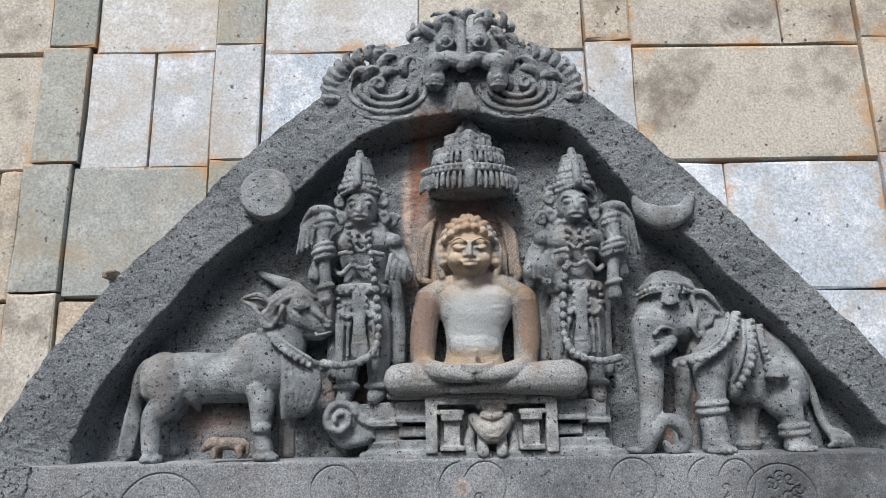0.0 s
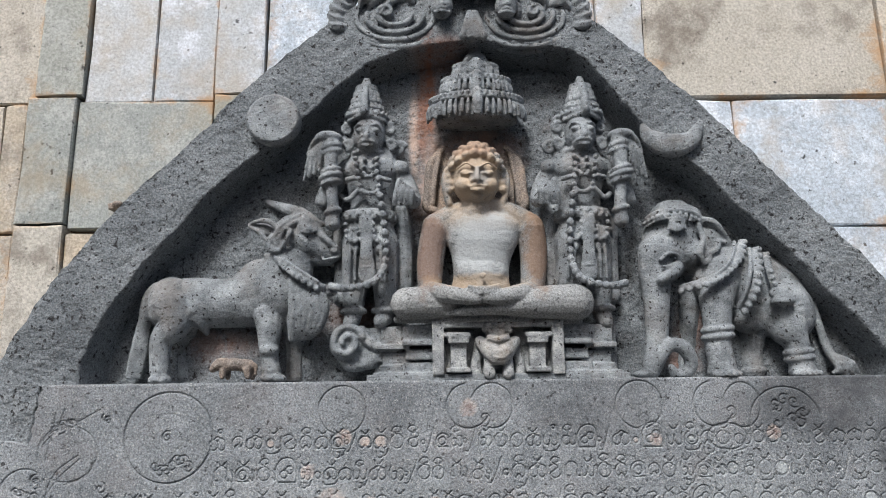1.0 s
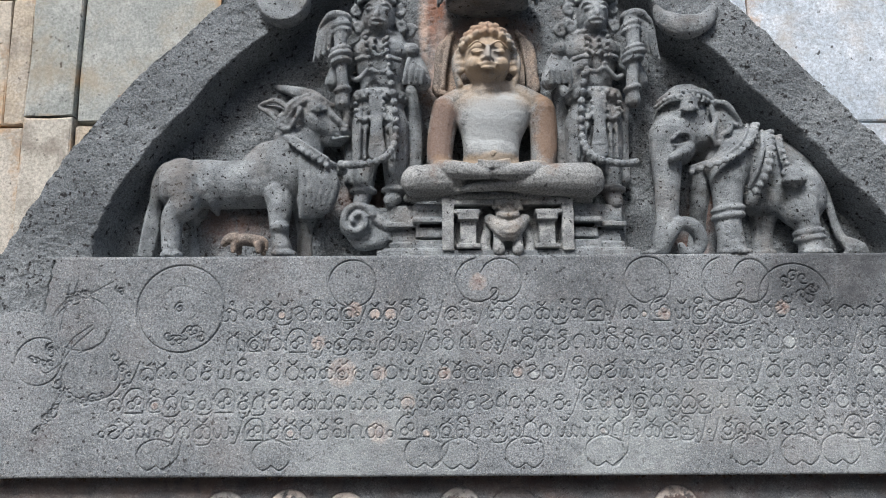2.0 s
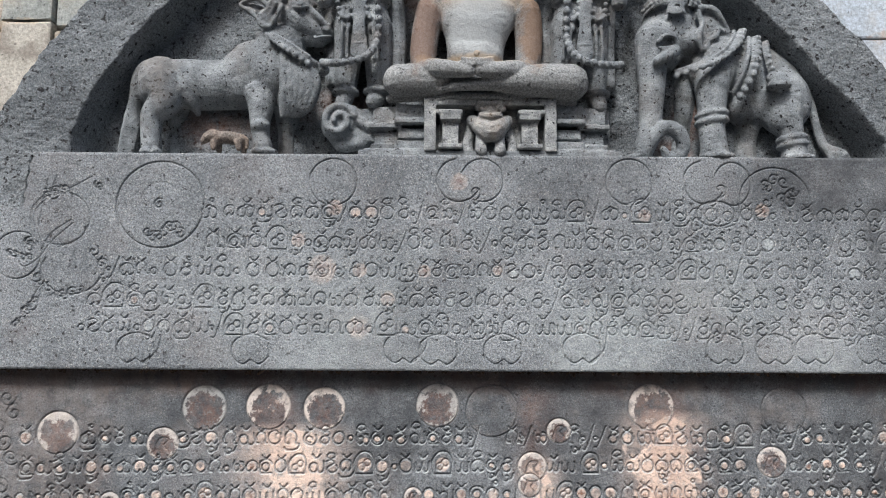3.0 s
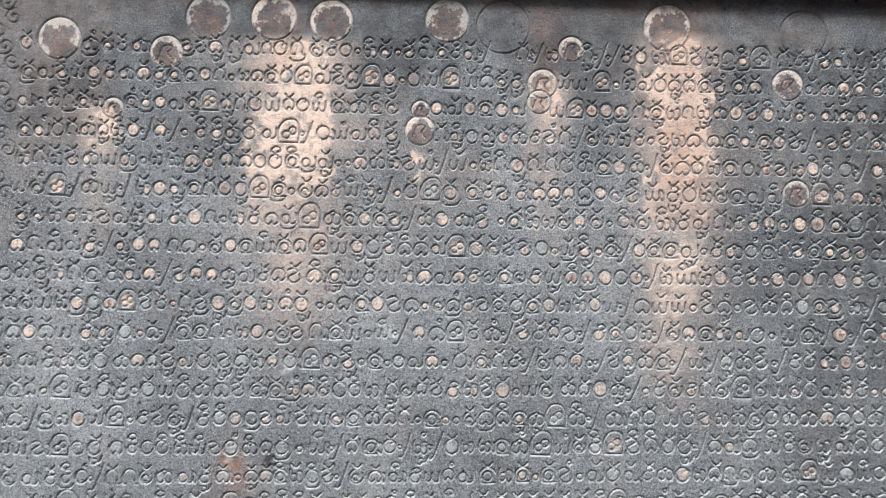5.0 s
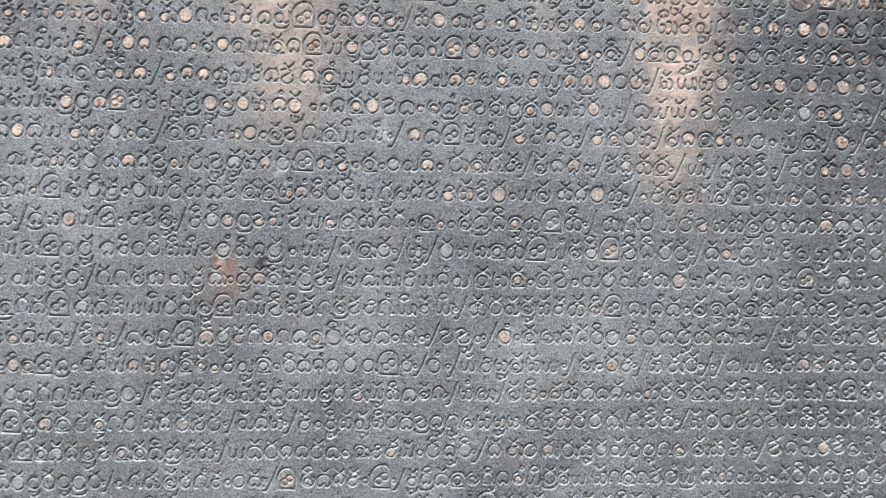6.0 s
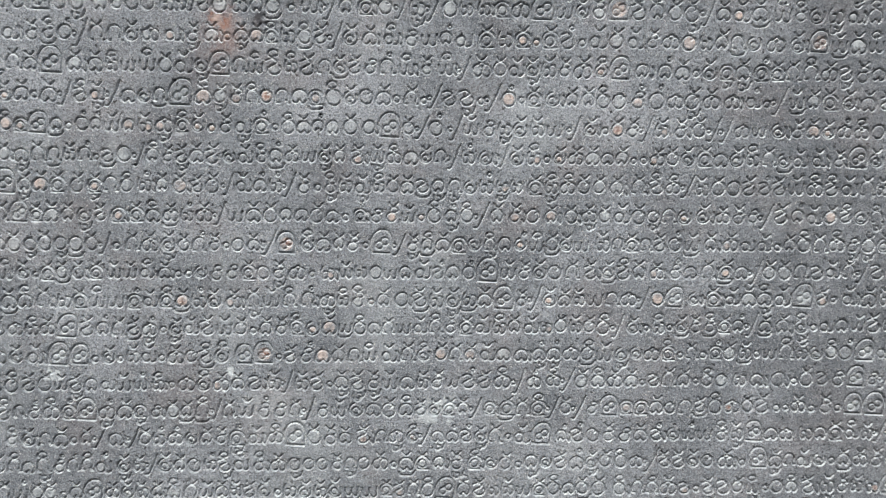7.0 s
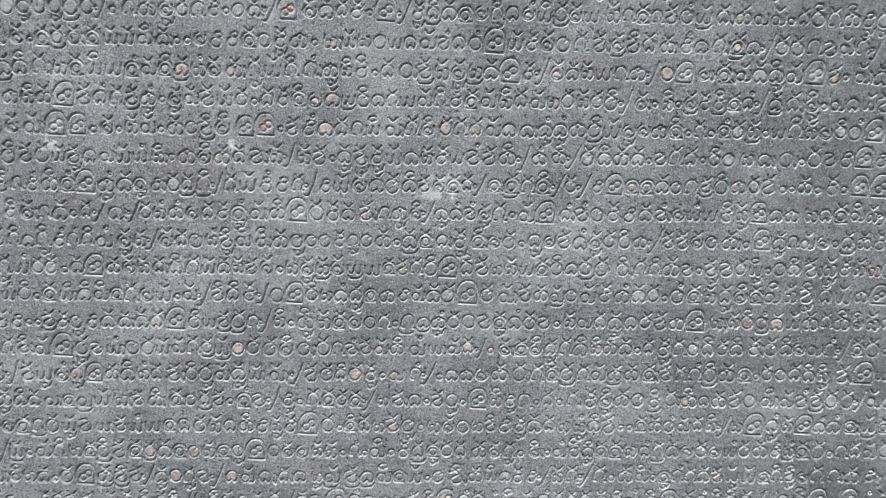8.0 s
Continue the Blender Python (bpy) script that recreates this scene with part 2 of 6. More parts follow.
class Carving:
    def __init__(self):
        self.verts, self.faces = [], []

    def add(self, verts, faces):
        n = len(self.verts)
        self.verts.extend(tuple(float(w) for w in v) for v in verts)
        self.faces.extend(tuple(n + k for k in f) for f in faces)
        return self

    def ball(self, c, rx, ry=None, rz=None, tilt=0.0, seg=14):
        ry, rz = rx if ry is None else ry, rx if rz is None else rz
        v, f = BALLS[seg]
        v = v * (rx, ry, rz)
        a = radians(tilt)
        x, z = v[:, 0] * math.cos(a) + v[:, 2] * math.sin(a), v[:, 2] * math.cos(a) - v[:, 0] * math.sin(a)
        return self.add(np.stack([x, v[:, 1], z], 1) + np.array(c), f)

    def box(self, c, sx, sy, sz, tilt=0.0):
        m = Matrix.Translation(c) @ Matrix.Rotation(radians(tilt), 4, "Y") @ Matrix.Diagonal((sx, sy, sz, 1))
        v = [m @ Vector((x, y, z)) for x in (-0.5, 0.5) for y in (-0.5, 0.5) for z in (-0.5, 0.5)]
        return self.add(v, [(0, 1, 3, 2), (4, 6, 7, 5), (0, 4, 5, 1), (2, 3, 7, 6), (0, 2, 6, 4), (1, 5, 7, 3)])

    def loft(self, rings):
        """Skins a row of rings of corners and closes both ends."""
        n = len(rings[0])
        f = [(i * n + k, i * n + (k + 1) % n, (i + 1) * n + (k + 1) % n, (i + 1) * n + k) for i in range(len(rings) - 1) for k in range(n)]
        f += [tuple(range(n))[::-1], tuple(range((len(rings) - 1) * n, len(rings) * n))]
        return self.add([v for ring in rings for v in ring], f)

    def tube(self, points, radii, n=None, sides=10, flat=1.0):
        """A limb through the points; flat squeezes its depth."""
        if isinstance(radii, (int, float)):
            radii = [radii] * len(points)
        n = n or max(3, 6 * (len(points) - 1))
        line = curve_points([(*p, r) for p, r in zip(points, radii)], n)
        rings = []
        for i, (x, y, z, r) in enumerate(line):
            d = Vector(line[min(i + 1, n - 1)][:3] - line[max(i - 1, 0)][:3]).normalized()
            u = d.cross(Vector((0, 1, 0)))
            u = u.normalized() if u.length > 0.05 else Vector((1, 0, 0))
            v = d.cross(u).normalized()
            r = max(r, 0.0005)
            rings.append([Vector((x, y, z)) + u * r * math.cos(a) + v * r * flat * math.sin(a) for a in (2 * math.pi * k / sides for k in range(sides))])
        self.loft(rings)
        for p, r in ((line[0], radii[0]), (line[-1], radii[-1])):
            if r > 0.004:
                self.ball(p[:3], r, r * flat, r, seg=10)
        return self

    def lathe(self, c, profile, flat=1.0, sides=28, ripple=0.0, folds=0):
        """A turned form about an upright axis; profile: height and radius; ripple: depth of its upright folds."""
        x, y, z = c
        rings = []
        for dz, r in profile:
            ring = []
            for k in range(sides):
                a = 2 * math.pi * k / sides
                rr = r * (1 + ripple * math.cos(folds * a))
                ring.append((x + rr * math.cos(a), y + rr * flat * math.sin(a), z + dz))
            rings.append(ring)
        self.loft(rings)
        return self

    def band(self, c, r, thick, flat=1.0, tilt=0.0, n=20):
        """A ring round an upright limb."""
        x, y, z = c
        pts = [(x + r * math.cos(a), y + r * flat * math.sin(a), z + tilt * r * math.cos(a)) for a in (2 * math.pi * k / n for k in range(n + 1))]
        return self.tube(pts, thick, n=n + 1, sides=7)

    def beads(self, points, r, n):
        for x, y, z in curve_points(points, n):
            self.ball((x, y, z), r, seg=8)
        return self

    def scroll(self, c, r0, r1, turns, start=0.0, thick=0.004, depth=0.0, n=26):
        """A spiral volute in the plane of the wall; depth brings its eye forward."""
        x, y, z = c
        pts, rad = [], []
        for k in range(n):
            u = k / (n - 1)
            a = radians(start) + 2 * math.pi * turns * u
            r = r0 + (r1 - r0) * u
            pts.append((x + r * math.cos(a), y - depth * u, z + r * math.sin(a)))
            rad.append(thick * (1 - 0.35 * u))
        self.ball((x, y + 0.004, z), r0 * 0.92, 0.006, r0 * 0.92, seg=10)
        return self.tube(pts, rad, n=n * 2, sides=8)

    def set_back(self, k):
        """Draws the carving back into the field, away from a viewer before the stele."""
        ex, ey, ez = 0.14, -0.965, 2.33
        self.verts = [(ex + (x - ex) * (1 + k), ey + (y - ey) * (1 + k), ez + (z - ez) * (1 + k)) for x, y, z in self.verts]
        return self

    def done(self, name, label, category, voxel=0.002, material=None, smooth=0, group="", parent=None, paint=None, coarse=0.00026, floor=None):
        if floor is not None:
            self.verts = [(x, y, max(z, floor)) for x, y, z in self.verts]
        ob = mesh_object(name, self.verts, self.faces, material or FIGURE, parent)
        m = ob.modifiers.new("skin", "REMESH")
        m.mode, m.voxel_size, m.use_smooth_shade = "VOXEL", voxel, True
        if smooth:
            s = ob.modifiers.new("worn", "SMOOTH")
            s.iterations, s.factor = smooth, 0.5
        if coarse:
            tex = bpy.data.textures.new("weathering", "CLOUDS")
            tex.noise_scale, tex.noise_depth = 0.007, 4
            d = ob.modifiers.new("weathered", "DISPLACE")
            d.texture, d.strength, d.mid_level = tex, coarse * 4.5, 0.5
            d.texture_coords = "GLOBAL"
        return tagged(ob, label, category, group)



# ---- setting ----
WALL_Y, TYMP_Y, LOW_Y, BACK_Y = 0.178, 0.066, 0.024, 0.15
ground = mesh_object("ground", [(-40, -60, 0), (40, -60, 0), (40, 30, 0), (-40, 30, 0)], [(0, 1, 2, 3)], EARTH, smooth=False)
tagged(ground, "dry earthen courtyard floor in front of the stele", "ground", kind="structure")
# unseen wall, added to keep low sky light off the stele
facing = mesh_object("wall_south", [(-9, -4.5, 0), (9, -4.5, 0), (9, -4.5, 4.2), (-9, -4.5, 4.2), (-9, -4.9, 0), (9, -4.9, 0), (9, -4.9, 4.2), (-9, -4.9, 4.2)], [(3, 2, 1, 0), (4, 5, 6, 7), (3, 7, 6, 2), (0, 4, 7, 3), (1, 2, 6, 5)], EARTH, smooth=False)
tagged(facing, "plain unseen wall added opposite the stele to block low sky light", "wall", kind="structure")


# ---- the inscribed faces ----
def arc(cx, cz, r, a0, a1, rz=None, n=14):
    a = np.radians(np.linspace(a0, a1, n))
    return np.stack([cx + r * np.cos(a), cz + (rz or r) * np.sin(a)], 1)


def bend(*pts, n=14):
    return curve_points([(*p, 0) for p in pts], n)[:, :2]


def sign_strokes(r, kind):
    """Grooves of one worn round sign in units of its body's radius, the round it encloses, and its half width."""
    g = int(kind * 16)
    fill, half = (0, -0.05, 0.7), 1.0
    if g == 0:
        s = [arc(0, -0.05, 0.88, 0, 360, 0.95, n=20)]
    elif g == 1:
        s = [arc(-0.1, -0.1, 0.85, 75, 400, 0.9, n=20), bend((0.12, 0.72), (0.35, 0.5), (0.15, 0.28))]
    elif g == 2:
        s = [arc(-0.35, -0.3, 0.6, 20, 380, 0.65), bend((0.2, -0.2), (0.25, -0.85), (0.75, -0.95), (1.15, -0.5), (1.05, 0.6))]
        fill, half = (-0.35, -0.3, 0.44), 1.15
    elif g == 3:
        s = [arc(0, 0.05, 0.8, -35, 200, 0.9), bend((-0.78, -0.15), (-0.8, -0.75), (-0.35, -0.85)), bend((0.66, -0.45), (0.8, -0.85), (1.1, -0.8))]
        fill = None
    elif g == 4:
        s = [bend((0.05, -0.55), (-0.4, -1.0), (-0.95, -0.6), (-0.75, 0.3), (0.0, 0.7), (0.78, 0.3), (0.98, -0.55), (0.45, -1.0), (0.05, -0.55), n=26)]
    elif g == 5:
        s = [bend((-0.9, 0.6), (-0.2, 0.85), (0.35, 0.45), (-0.2, 0.05), (-0.75, -0.35), (-0.4, -0.95), (0.4, -0.9), (0.8, -0.4), (0.6, 0.1), n=26)]
        fill = (0.0, -0.42, 0.42)
    elif g == 6:
        s = [arc(-0.5, -0.25, 0.55, 100, 420, 0.7), arc(0.55, -0.2, 0.55, -180, 150, 0.75), bend((-0.5, 0.42), (0.0, 0.8), (0.5, 0.5))]
        fill, half = (-0.5, -0.25, 0.4), 1.2
    elif g == 7:
        s = [arc(0, -0.35, 0.68, 95, 440, 0.62), bend((0.3, 0.25), (0.75, 0.55), (0.35, 0.95), (-0.2, 0.8), (-0.2, 0.5))]
        fill = (0, -0.35, 0.5)
    elif g == 8:
        s = [arc(0, -0.1, 0.9, 110, 395, 0.88, n=20), arc(-0.1, -0.25, 0.42, 0, 300)]
        fill = (-0.1, -0.25, 0.38)
    elif g == 9:
        s = [bend((-1.0, 0.3), (-0.9, -0.7), (-0.45, -0.9), (-0.1, -0.4), (-0.05, 0.3)), bend((-0.1, -0.4), (0.3, -0.95), (0.85, -0.7), (0.95, 0.5))]
        fill, half = None, 1.15
    elif g == 10:
        s = [arc(0.0, -0.2, 0.55, 0, 360, 0.6), arc(0.05, -0.05, 1.0, 20, 215, 0.95), bend((-0.85, -0.5), (-0.6, -1.05), (0.9, -1.0))]
        fill = (0, -0.2, 0.42)
    elif g == 11:
        s = [arc(0, -0.3, 0.42, 0, 360)]
        fill, half = (0, -0.3, 0.34), 0.6
    elif g == 12:
        s = [bend((-0.7, 0.75), (-0.85, -0.1), (-0.5, -0.9), (0.05, -0.6), (0.0, 0.1), (-0.45, 0.1)), bend((0.05, -0.6), (0.5, -1.0), (0.95, -0.4), (0.75, 0.4), (0.3, 0.5))]
        fill = (0.45, -0.3, 0.36)
    elif g == 13:
        s = [arc(-0.05, -0.1, 0.82, -60, 250, 0.9, n=20), bend((-0.35, -0.85), (-0.05, -0.45), (0.35, -0.85))]
        fill = (-0.05, 0.0, 0.58)
    elif g == 14:
        s = [bend((0.8, 1.7), (0.35, 0.2), (-0.35, -1.5), (-0.85, -1.55)), arc(-0.75, -0.2, 0.3, 0, 360)]
        fill, half = None, 0.8
    else:
        s = [bend((-1.25, -1.2), (-1.45, 0.5), (-0.6, 1.75), (0.7, 1.75), (1.35, 0.5), (1.25, -1.2), n=26), bend((-1.25, -1.2), (1.25, -1.2)), arc(-0.35, -0.2, 0.5, 40, 400), arc(0.4, 0.35, 0.5, -120, 200)]
        fill, half = (0.0, 0.1, 0.95), 1.45
    u = r.random()
    if g not in (11, 14, 15):
        if u < 0.52:
            s.append(bend((-0.55, 1.5), (-0.25, 1.1), (0.2, 1.1), (0.6, 1.55)))
        elif u < 0.66:
            s += [bend((-0.2, 0.95), (-0.75, 1.3), (-0.3, 1.85), (0.35, 1.75), (0.45, 1.25), (0.05, 1.15))]
        elif u < 0.74:
            s += [arc(0.35, 1.5, 0.25, 0, 360)]
        u = r.random()
        if u < 0.1:
            s += [bend((-0.5, -1.35), (-0.35, -2.1), (0.25, -2.15), (0.4, -1.6), (0.0, -1.45)), bend((0.3, -2.0), (0.8, -1.8), (1.05, -1.1))]
        elif u < 0.17:
            s.append(bend((-1.0, -1.3), (-0.7, -1.7), (0.7, -1.6), (1.15, -1.0)))
        elif u < 0.25:
            s.append(bend((1.0, -0.6), (1.45, -1.0), (1.6, -0.1), (1.25, 0.5)))
            half += 0.35
    return s, fill, half


class Inscription:
    """A flat face with grooves, old paint and painted light and shade on a grid."""

    def __init__(self, x0, x1, z0, z1, step, seed):
        self.nx, self.nz = 4 * int(round((x1 - x0) / step / 4)) + 1, 4 * int(round((z1 - z0) / step / 4)) + 1
        self.xs, self.zs = np.linspace(x0, x1, self.nx), np.linspace(z0, z1, self.nz)
        self.cut = np.zeros((self.nz, self.nx))
        self.paint = np.zeros((self.nz, self.nx, 4))
        self.r = np.random.default_rng(seed)
        self.step = step
        self.kept = []

    def window(self, xa, xb, za, zb):
        i0, i1 = np.searchsorted(self.xs, xa), np.searchsorted(self.xs, xb)
        j0, j1 = np.searchsorted(self.zs, za), np.searchsorted(self.zs, zb)
        return slice(j0, j1), slice(i0, i1)

    def groove(self, pts, width, depth, lit_lip=0.0):
        p = np.asarray(pts)
        q = np.concatenate([p[:-1] + (p[1:] - p[:-1]) * u for u in (0, 0.34, 0.67)] + [p[-1:]])
        w = self.window(q[:, 0].min() - 0.006, q[:, 0].max() + 0.006, q[:, 1].min() - 0.006, q[:, 1].max() + 0.006)
        x, z = self.xs[w[1]], self.zs[w[0]]
        if len(x) < 2 or len(z) < 2:
            return
        d = np.full((len(z), len(x)), 1e9)
        for px, pz in q:
            d = np.minimum(d, (x[None] - px) ** 2 + (z[:, None] - pz) ** 2)
        g = np.clip(1 - d / width**2, 0, 1)
        self.cut[w] = np.maximum(self.cut[w], depth * np.clip(1 - np.sqrt(d) / width, 0, 1) ** 0.8)
        # light caught on the lower lip, painted pale together with some chalky wear
        if lit_lip:
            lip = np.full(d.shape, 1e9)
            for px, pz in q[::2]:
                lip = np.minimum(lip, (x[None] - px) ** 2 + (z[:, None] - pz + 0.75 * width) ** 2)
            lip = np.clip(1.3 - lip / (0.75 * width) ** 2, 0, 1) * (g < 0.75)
            self.paint[w][..., 2] = np.maximum(self.paint[w][..., 2], lit_lip * lip)

    def fill(self, cx, cz, r, cream, brown, sink=0.0003, grey=0.0):
        """Old paint caught in a sign: pale at its rim, worn brown at its heart."""
        w = self.window(cx - r * 1.2, cx + r * 1.2, cz - r * 1.2, cz + r * 1.2)
        px, pz = (self.xs[w[1]][None] - cx) / r, (self.zs[w[0]][:, None] - cz) / r
        if not px.size or not pz.size:
            return
        d = np.hypot(px, pz)
        g = np.clip((1.08 - d) * 6, 0, 1)
        a, k = self.r.uniform(0, 6.283), self.r.uniform(0, 6.283)
        rag = 0.12 * np.sin(9 * px + a) + 0.12 * np.sin(8 * pz + k) + self.r.normal(0, 0.12, g.shape)
        heart = np.clip((0.55 + 0.25 * (px * math.cos(a) + pz * math.sin(a)) + rag - d) * 4, 0, 1) * (brown > 0)
        g = g * np.clip(0.85 + 0.3 * (px * math.cos(k) + pz * math.sin(k)) + rag, 0.1, 1.1)
        for ch, v in ((0, cream * g * (1 - 0.85 * heart)), (1, (0.3 * brown + 1.5 * brown * heart) * g), (2, grey * g)):
            self.paint[w][..., ch] = np.maximum(self.paint[w][..., ch], v)
        self.cut[w] = np.maximum(self.cut[w], sink * g)

    def ring(self, cx, cz, r, rz=None, a0=0, a1=360, width=0.0015, depth=0.0027):
        self.groove(arc(cx, cz, r, a0, a1, rz, n=60), width, depth)

    def row(self, x0, x1, z, size, painted, slope=0.0, depth=0.0015, width=0.0013, lit_lip=0.25, gap=0.5, pale=0.3):
        """A row of worn round signs; painted(x, z) gives the odds of old paint in each."""
        r, x = self.r, x0
        while x < x1:
            s = size * r.uniform(0.9, 1.12)
            strokes, fill, half = sign_strokes(r, min(0.999, r.random() * 1.0 if r.random() < 0.55 else r.random() * 0.9))
            x += s * half
            if any(math.hypot(x - cx, z - cz) < cr + 0.7 * s for (cx, cz), cr, *_ in self.kept):
                continue
            zz = z + slope * (x - 0.03) + r.uniform(-0.001, 0.001)
            lean = r.uniform(-0.06, 0.1)
            deep = depth * r.uniform(0.8, 1.15)
            for st in strokes:
                st = np.asarray(st) * s
                self.groove(np.stack([x + st[:, 0] + lean * st[:, 1], zz + st[:, 1]], 1), width, deep, lit_lip * r.uniform(0.4, 1.3))
            odds = painted(x, zz)
            if fill and r.random() < odds:
                brown = r.uniform(0.1, 0.45) if r.random() < 0.3 else 0.0
                self.fill(x + fill[0] * s, zz + fill[1] * s, fill[2] * s, r.uniform(0.45, 1.0) * min(1.0, 0.55 + odds), brown)
            elif fill and r.random() < pale:
                self.fill(x + fill[0] * s, zz + fill[1] * s, fill[2] * s, 0.0, 0.0, grey=r.uniform(0.15, 0.6))
            x += s * (half + r.uniform(0.1, 0.28) + (gap if r.random() < 0.03 else 0))

    def flourish(self, cx, cz, r, turns, start, flip=1):
        a = np.radians(start) + flip * np.linspace(0, 2 * math.pi * turns, 40)
        k = np.linspace(1, 0.15, 40) * r
        self.groove(np.stack([cx + k * np.cos(a), cz + k * np.sin(a)], 1), 0.0013, 0.0028)

    def object(self, name, y, back, material, parent, label, shape_at=None, wave=0.0006, block=4):
        """The carved face as a mesh: fine cells along the grooves, broad ones on the plain stone, and sides going back."""
        nz, nx = ((self.nz - 1) // block) * block, ((self.nx - 1) // block) * block
        xs, zs = self.xs[:nx + 1], self.zs[:nz + 1]
        Y = (y + self.cut + wave * rough(self.cut.shape, 9, 5))[:nz + 1, :nx + 1]
        paint = self.paint[:nz + 1, :nx + 1]
        by, bx = nz // block, nx // block
        busy = np.zeros((by, bx), bool)
        for dj in range(block + 1):
            for di in range(block + 1):
                sub = (slice(dj, dj + nz - block + 1, block), slice(di, di + nx - block + 1, block))
                busy |= (self.cut[:nz + 1, :nx + 1][sub] > 0.0001) | (np.abs(paint[sub] - paint[:nz:block, :nx:block]).max(-1) > 0.4)
        if shape_at is not None:
            near = np.abs(shape_at(*np.meshgrid(xs[:nx:block], zs[:nz:block]))) < 0.012
            busy |= near
        for j, i in zip(*np.nonzero(~busy)):
            a, b, c, d = j * block, (j + 1) * block, i * block, (i + 1) * block
            u = np.linspace(0, 1, block + 1)
            for edge in ((a, slice(c, d + 1)), (b, slice(c, d + 1)), (slice(a, b + 1), c), (slice(a, b + 1), d)):
                e = Y[edge]
                Y[edge] = e[0] + (e[-1] - e[0]) * u
        X, Z = np.meshgrid(xs, zs)
        S = np.full(X.shape, -1.0)
        if shape_at is not None:
            S = shape_at(X, Z)
            gz, gx = np.gradient(S, zs, xs)
            far = np.clip(S, 0, 0.004)
            X, Z = X - far * gx, Z - far * gz
        cells = lambda v: np.minimum(np.minimum(v[:-1, :-1], v[1:, :-1]), np.minimum(v[:-1, 1:], v[1:, 1:])) < 0
        idx = np.arange((nx + 1) * (nz + 1)).reshape(nz + 1, nx + 1)
        fine = np.repeat(np.repeat(busy, block, 0), block, 1)
        quads = lambda g, keep: np.stack([g[:-1, :-1][keep], g[:-1, 1:][keep], g[1:, 1:][keep], g[1:, :-1][keep]], 1)
        faces = np.concatenate([quads(idx, fine & cells(S)), quads(idx[::block, ::block], ~busy & cells(S[::block, ::block]))])
        verts = np.stack([X.ravel(), Y.ravel(), Z.ravel()], 1)
        e = np.concatenate([faces[:, [0, 1]], faces[:, [1, 2]], faces[:, [2, 3]], faces[:, [3, 0]]])
        _, first, count = np.unique(np.sort(e, 1) @ np.array([idx.size, 1]), return_index=True, return_counts=True)
        rim = e[first[count == 1]]
        edge = S >= 0
        edge[0], edge[-1], edge[:, 0], edge[:, -1] = True, True, True, True
        rim = rim[edge.ravel()[rim].all(1)]
        loop = np.unique(rim)
        where = np.full(len(verts), -1)
        where[loop] = len(verts) + np.arange(len(loop))
        tail = verts[loop].copy()
        tail[:, 1] = back
        side = np.stack([rim[:, 1], rim[:, 0], where[rim[:, 0]], where[rim[:, 1]]], 1)
        verts, faces = np.concatenate([verts, tail]), np.concatenate([faces, side])
        paint = np.concatenate([paint.reshape(-1, 4), paint.reshape(-1, 4)[loop]])
        used = np.zeros(len(verts), bool)
        used[faces] = True
        order = np.cumsum(used) - 1
        return mesh_object(name, verts[used], order[faces], material, parent, label, paint=paint[used])


stele = new("stele")
tagged(stele, "tall dark basalt stele carved with figures and rows of worn script", "stele")

# upper inscribed band
Z_LEDGE, Z_STEP, Z_BAND = 2.275, 2.196, 1.972
band = Inscription(-0.58, 0.86, Z_BAND, Z_LEDGE, 0.001, 11)
some = lambda x, z: 0.06
for (x, z), r in (((0, 2.235), 0.0335), ((0.42, 2.238), 0.033)):
    band.ring(x, z, r, a0=-75, a1=262)
    band.groove(bend((x - 0.004, z - r), (x + 0.012, z - 0.022), (x + 0.006, z - 0.012), (x - 0.002, z - 0.018)), 0.0013, 0.0014)
for x, z, r in ((0.178, 2.239, 0.031), (0.211, 2.239, 0.03), (0.526, 2.238, 0.029), (0.566, 2.236, 0.026)):
    band.ring(x, z, r, 0.031, a0=100 if x in (0.178, 0.526) else -120, a1=330 if x in (0.178, 0.526) else 160)
band.ring(0.541, 2.193, 0.027, 0.018)
band.flourish(0.2, 2.222, 0.012, 0.9, 250)
band.flourish(0.548, 2.228, 0.012, 0.9, 250)
# great ring with a smaller one and leaf curls in it
cx, cz = (-0.242, 2.201)
band.ring(cx, cz, 0.0615, width=0.0018, depth=0.003)
band.ring(cx, cz + 0.006, 0.026, a0=-60, a1=240, width=0.0011, depth=0.001)
band.flourish(cx - 0.002, cz + 0.001, 0.008, 1.3, 60)
for k in range(7):
    band.flourish(cx - 0.016 + 0.0075 * k, cz - 0.038 - 0.009 * math.sin(k * 1.1), 0.0085, 1.1, 75 * k, 1 if k % 2 else -1)
band.groove(bend((cx - 0.02, cz - 0.055), (cx + 0.005, cz - 0.048), (cx + 0.012, cz - 0.02), (cx + 0.004, cz - 0.012)), 0.001, 0.0009)
band.ring(*(0.626, 2.213), 0.05, 0.047, 0, 185)
band.groove(bend((0.582, 2.213), (0.57, 2.18), (0.545, 2.172)), 0.0015, 0.0016)
for k in range(9):
    band.flourish(0.632 + 0.02 * math.cos(k * 1.9), 2.226 + 0.016 * math.sin(k * 1.4), 0.009, 1.1, 50 * k, 1 if k % 2 else -1)
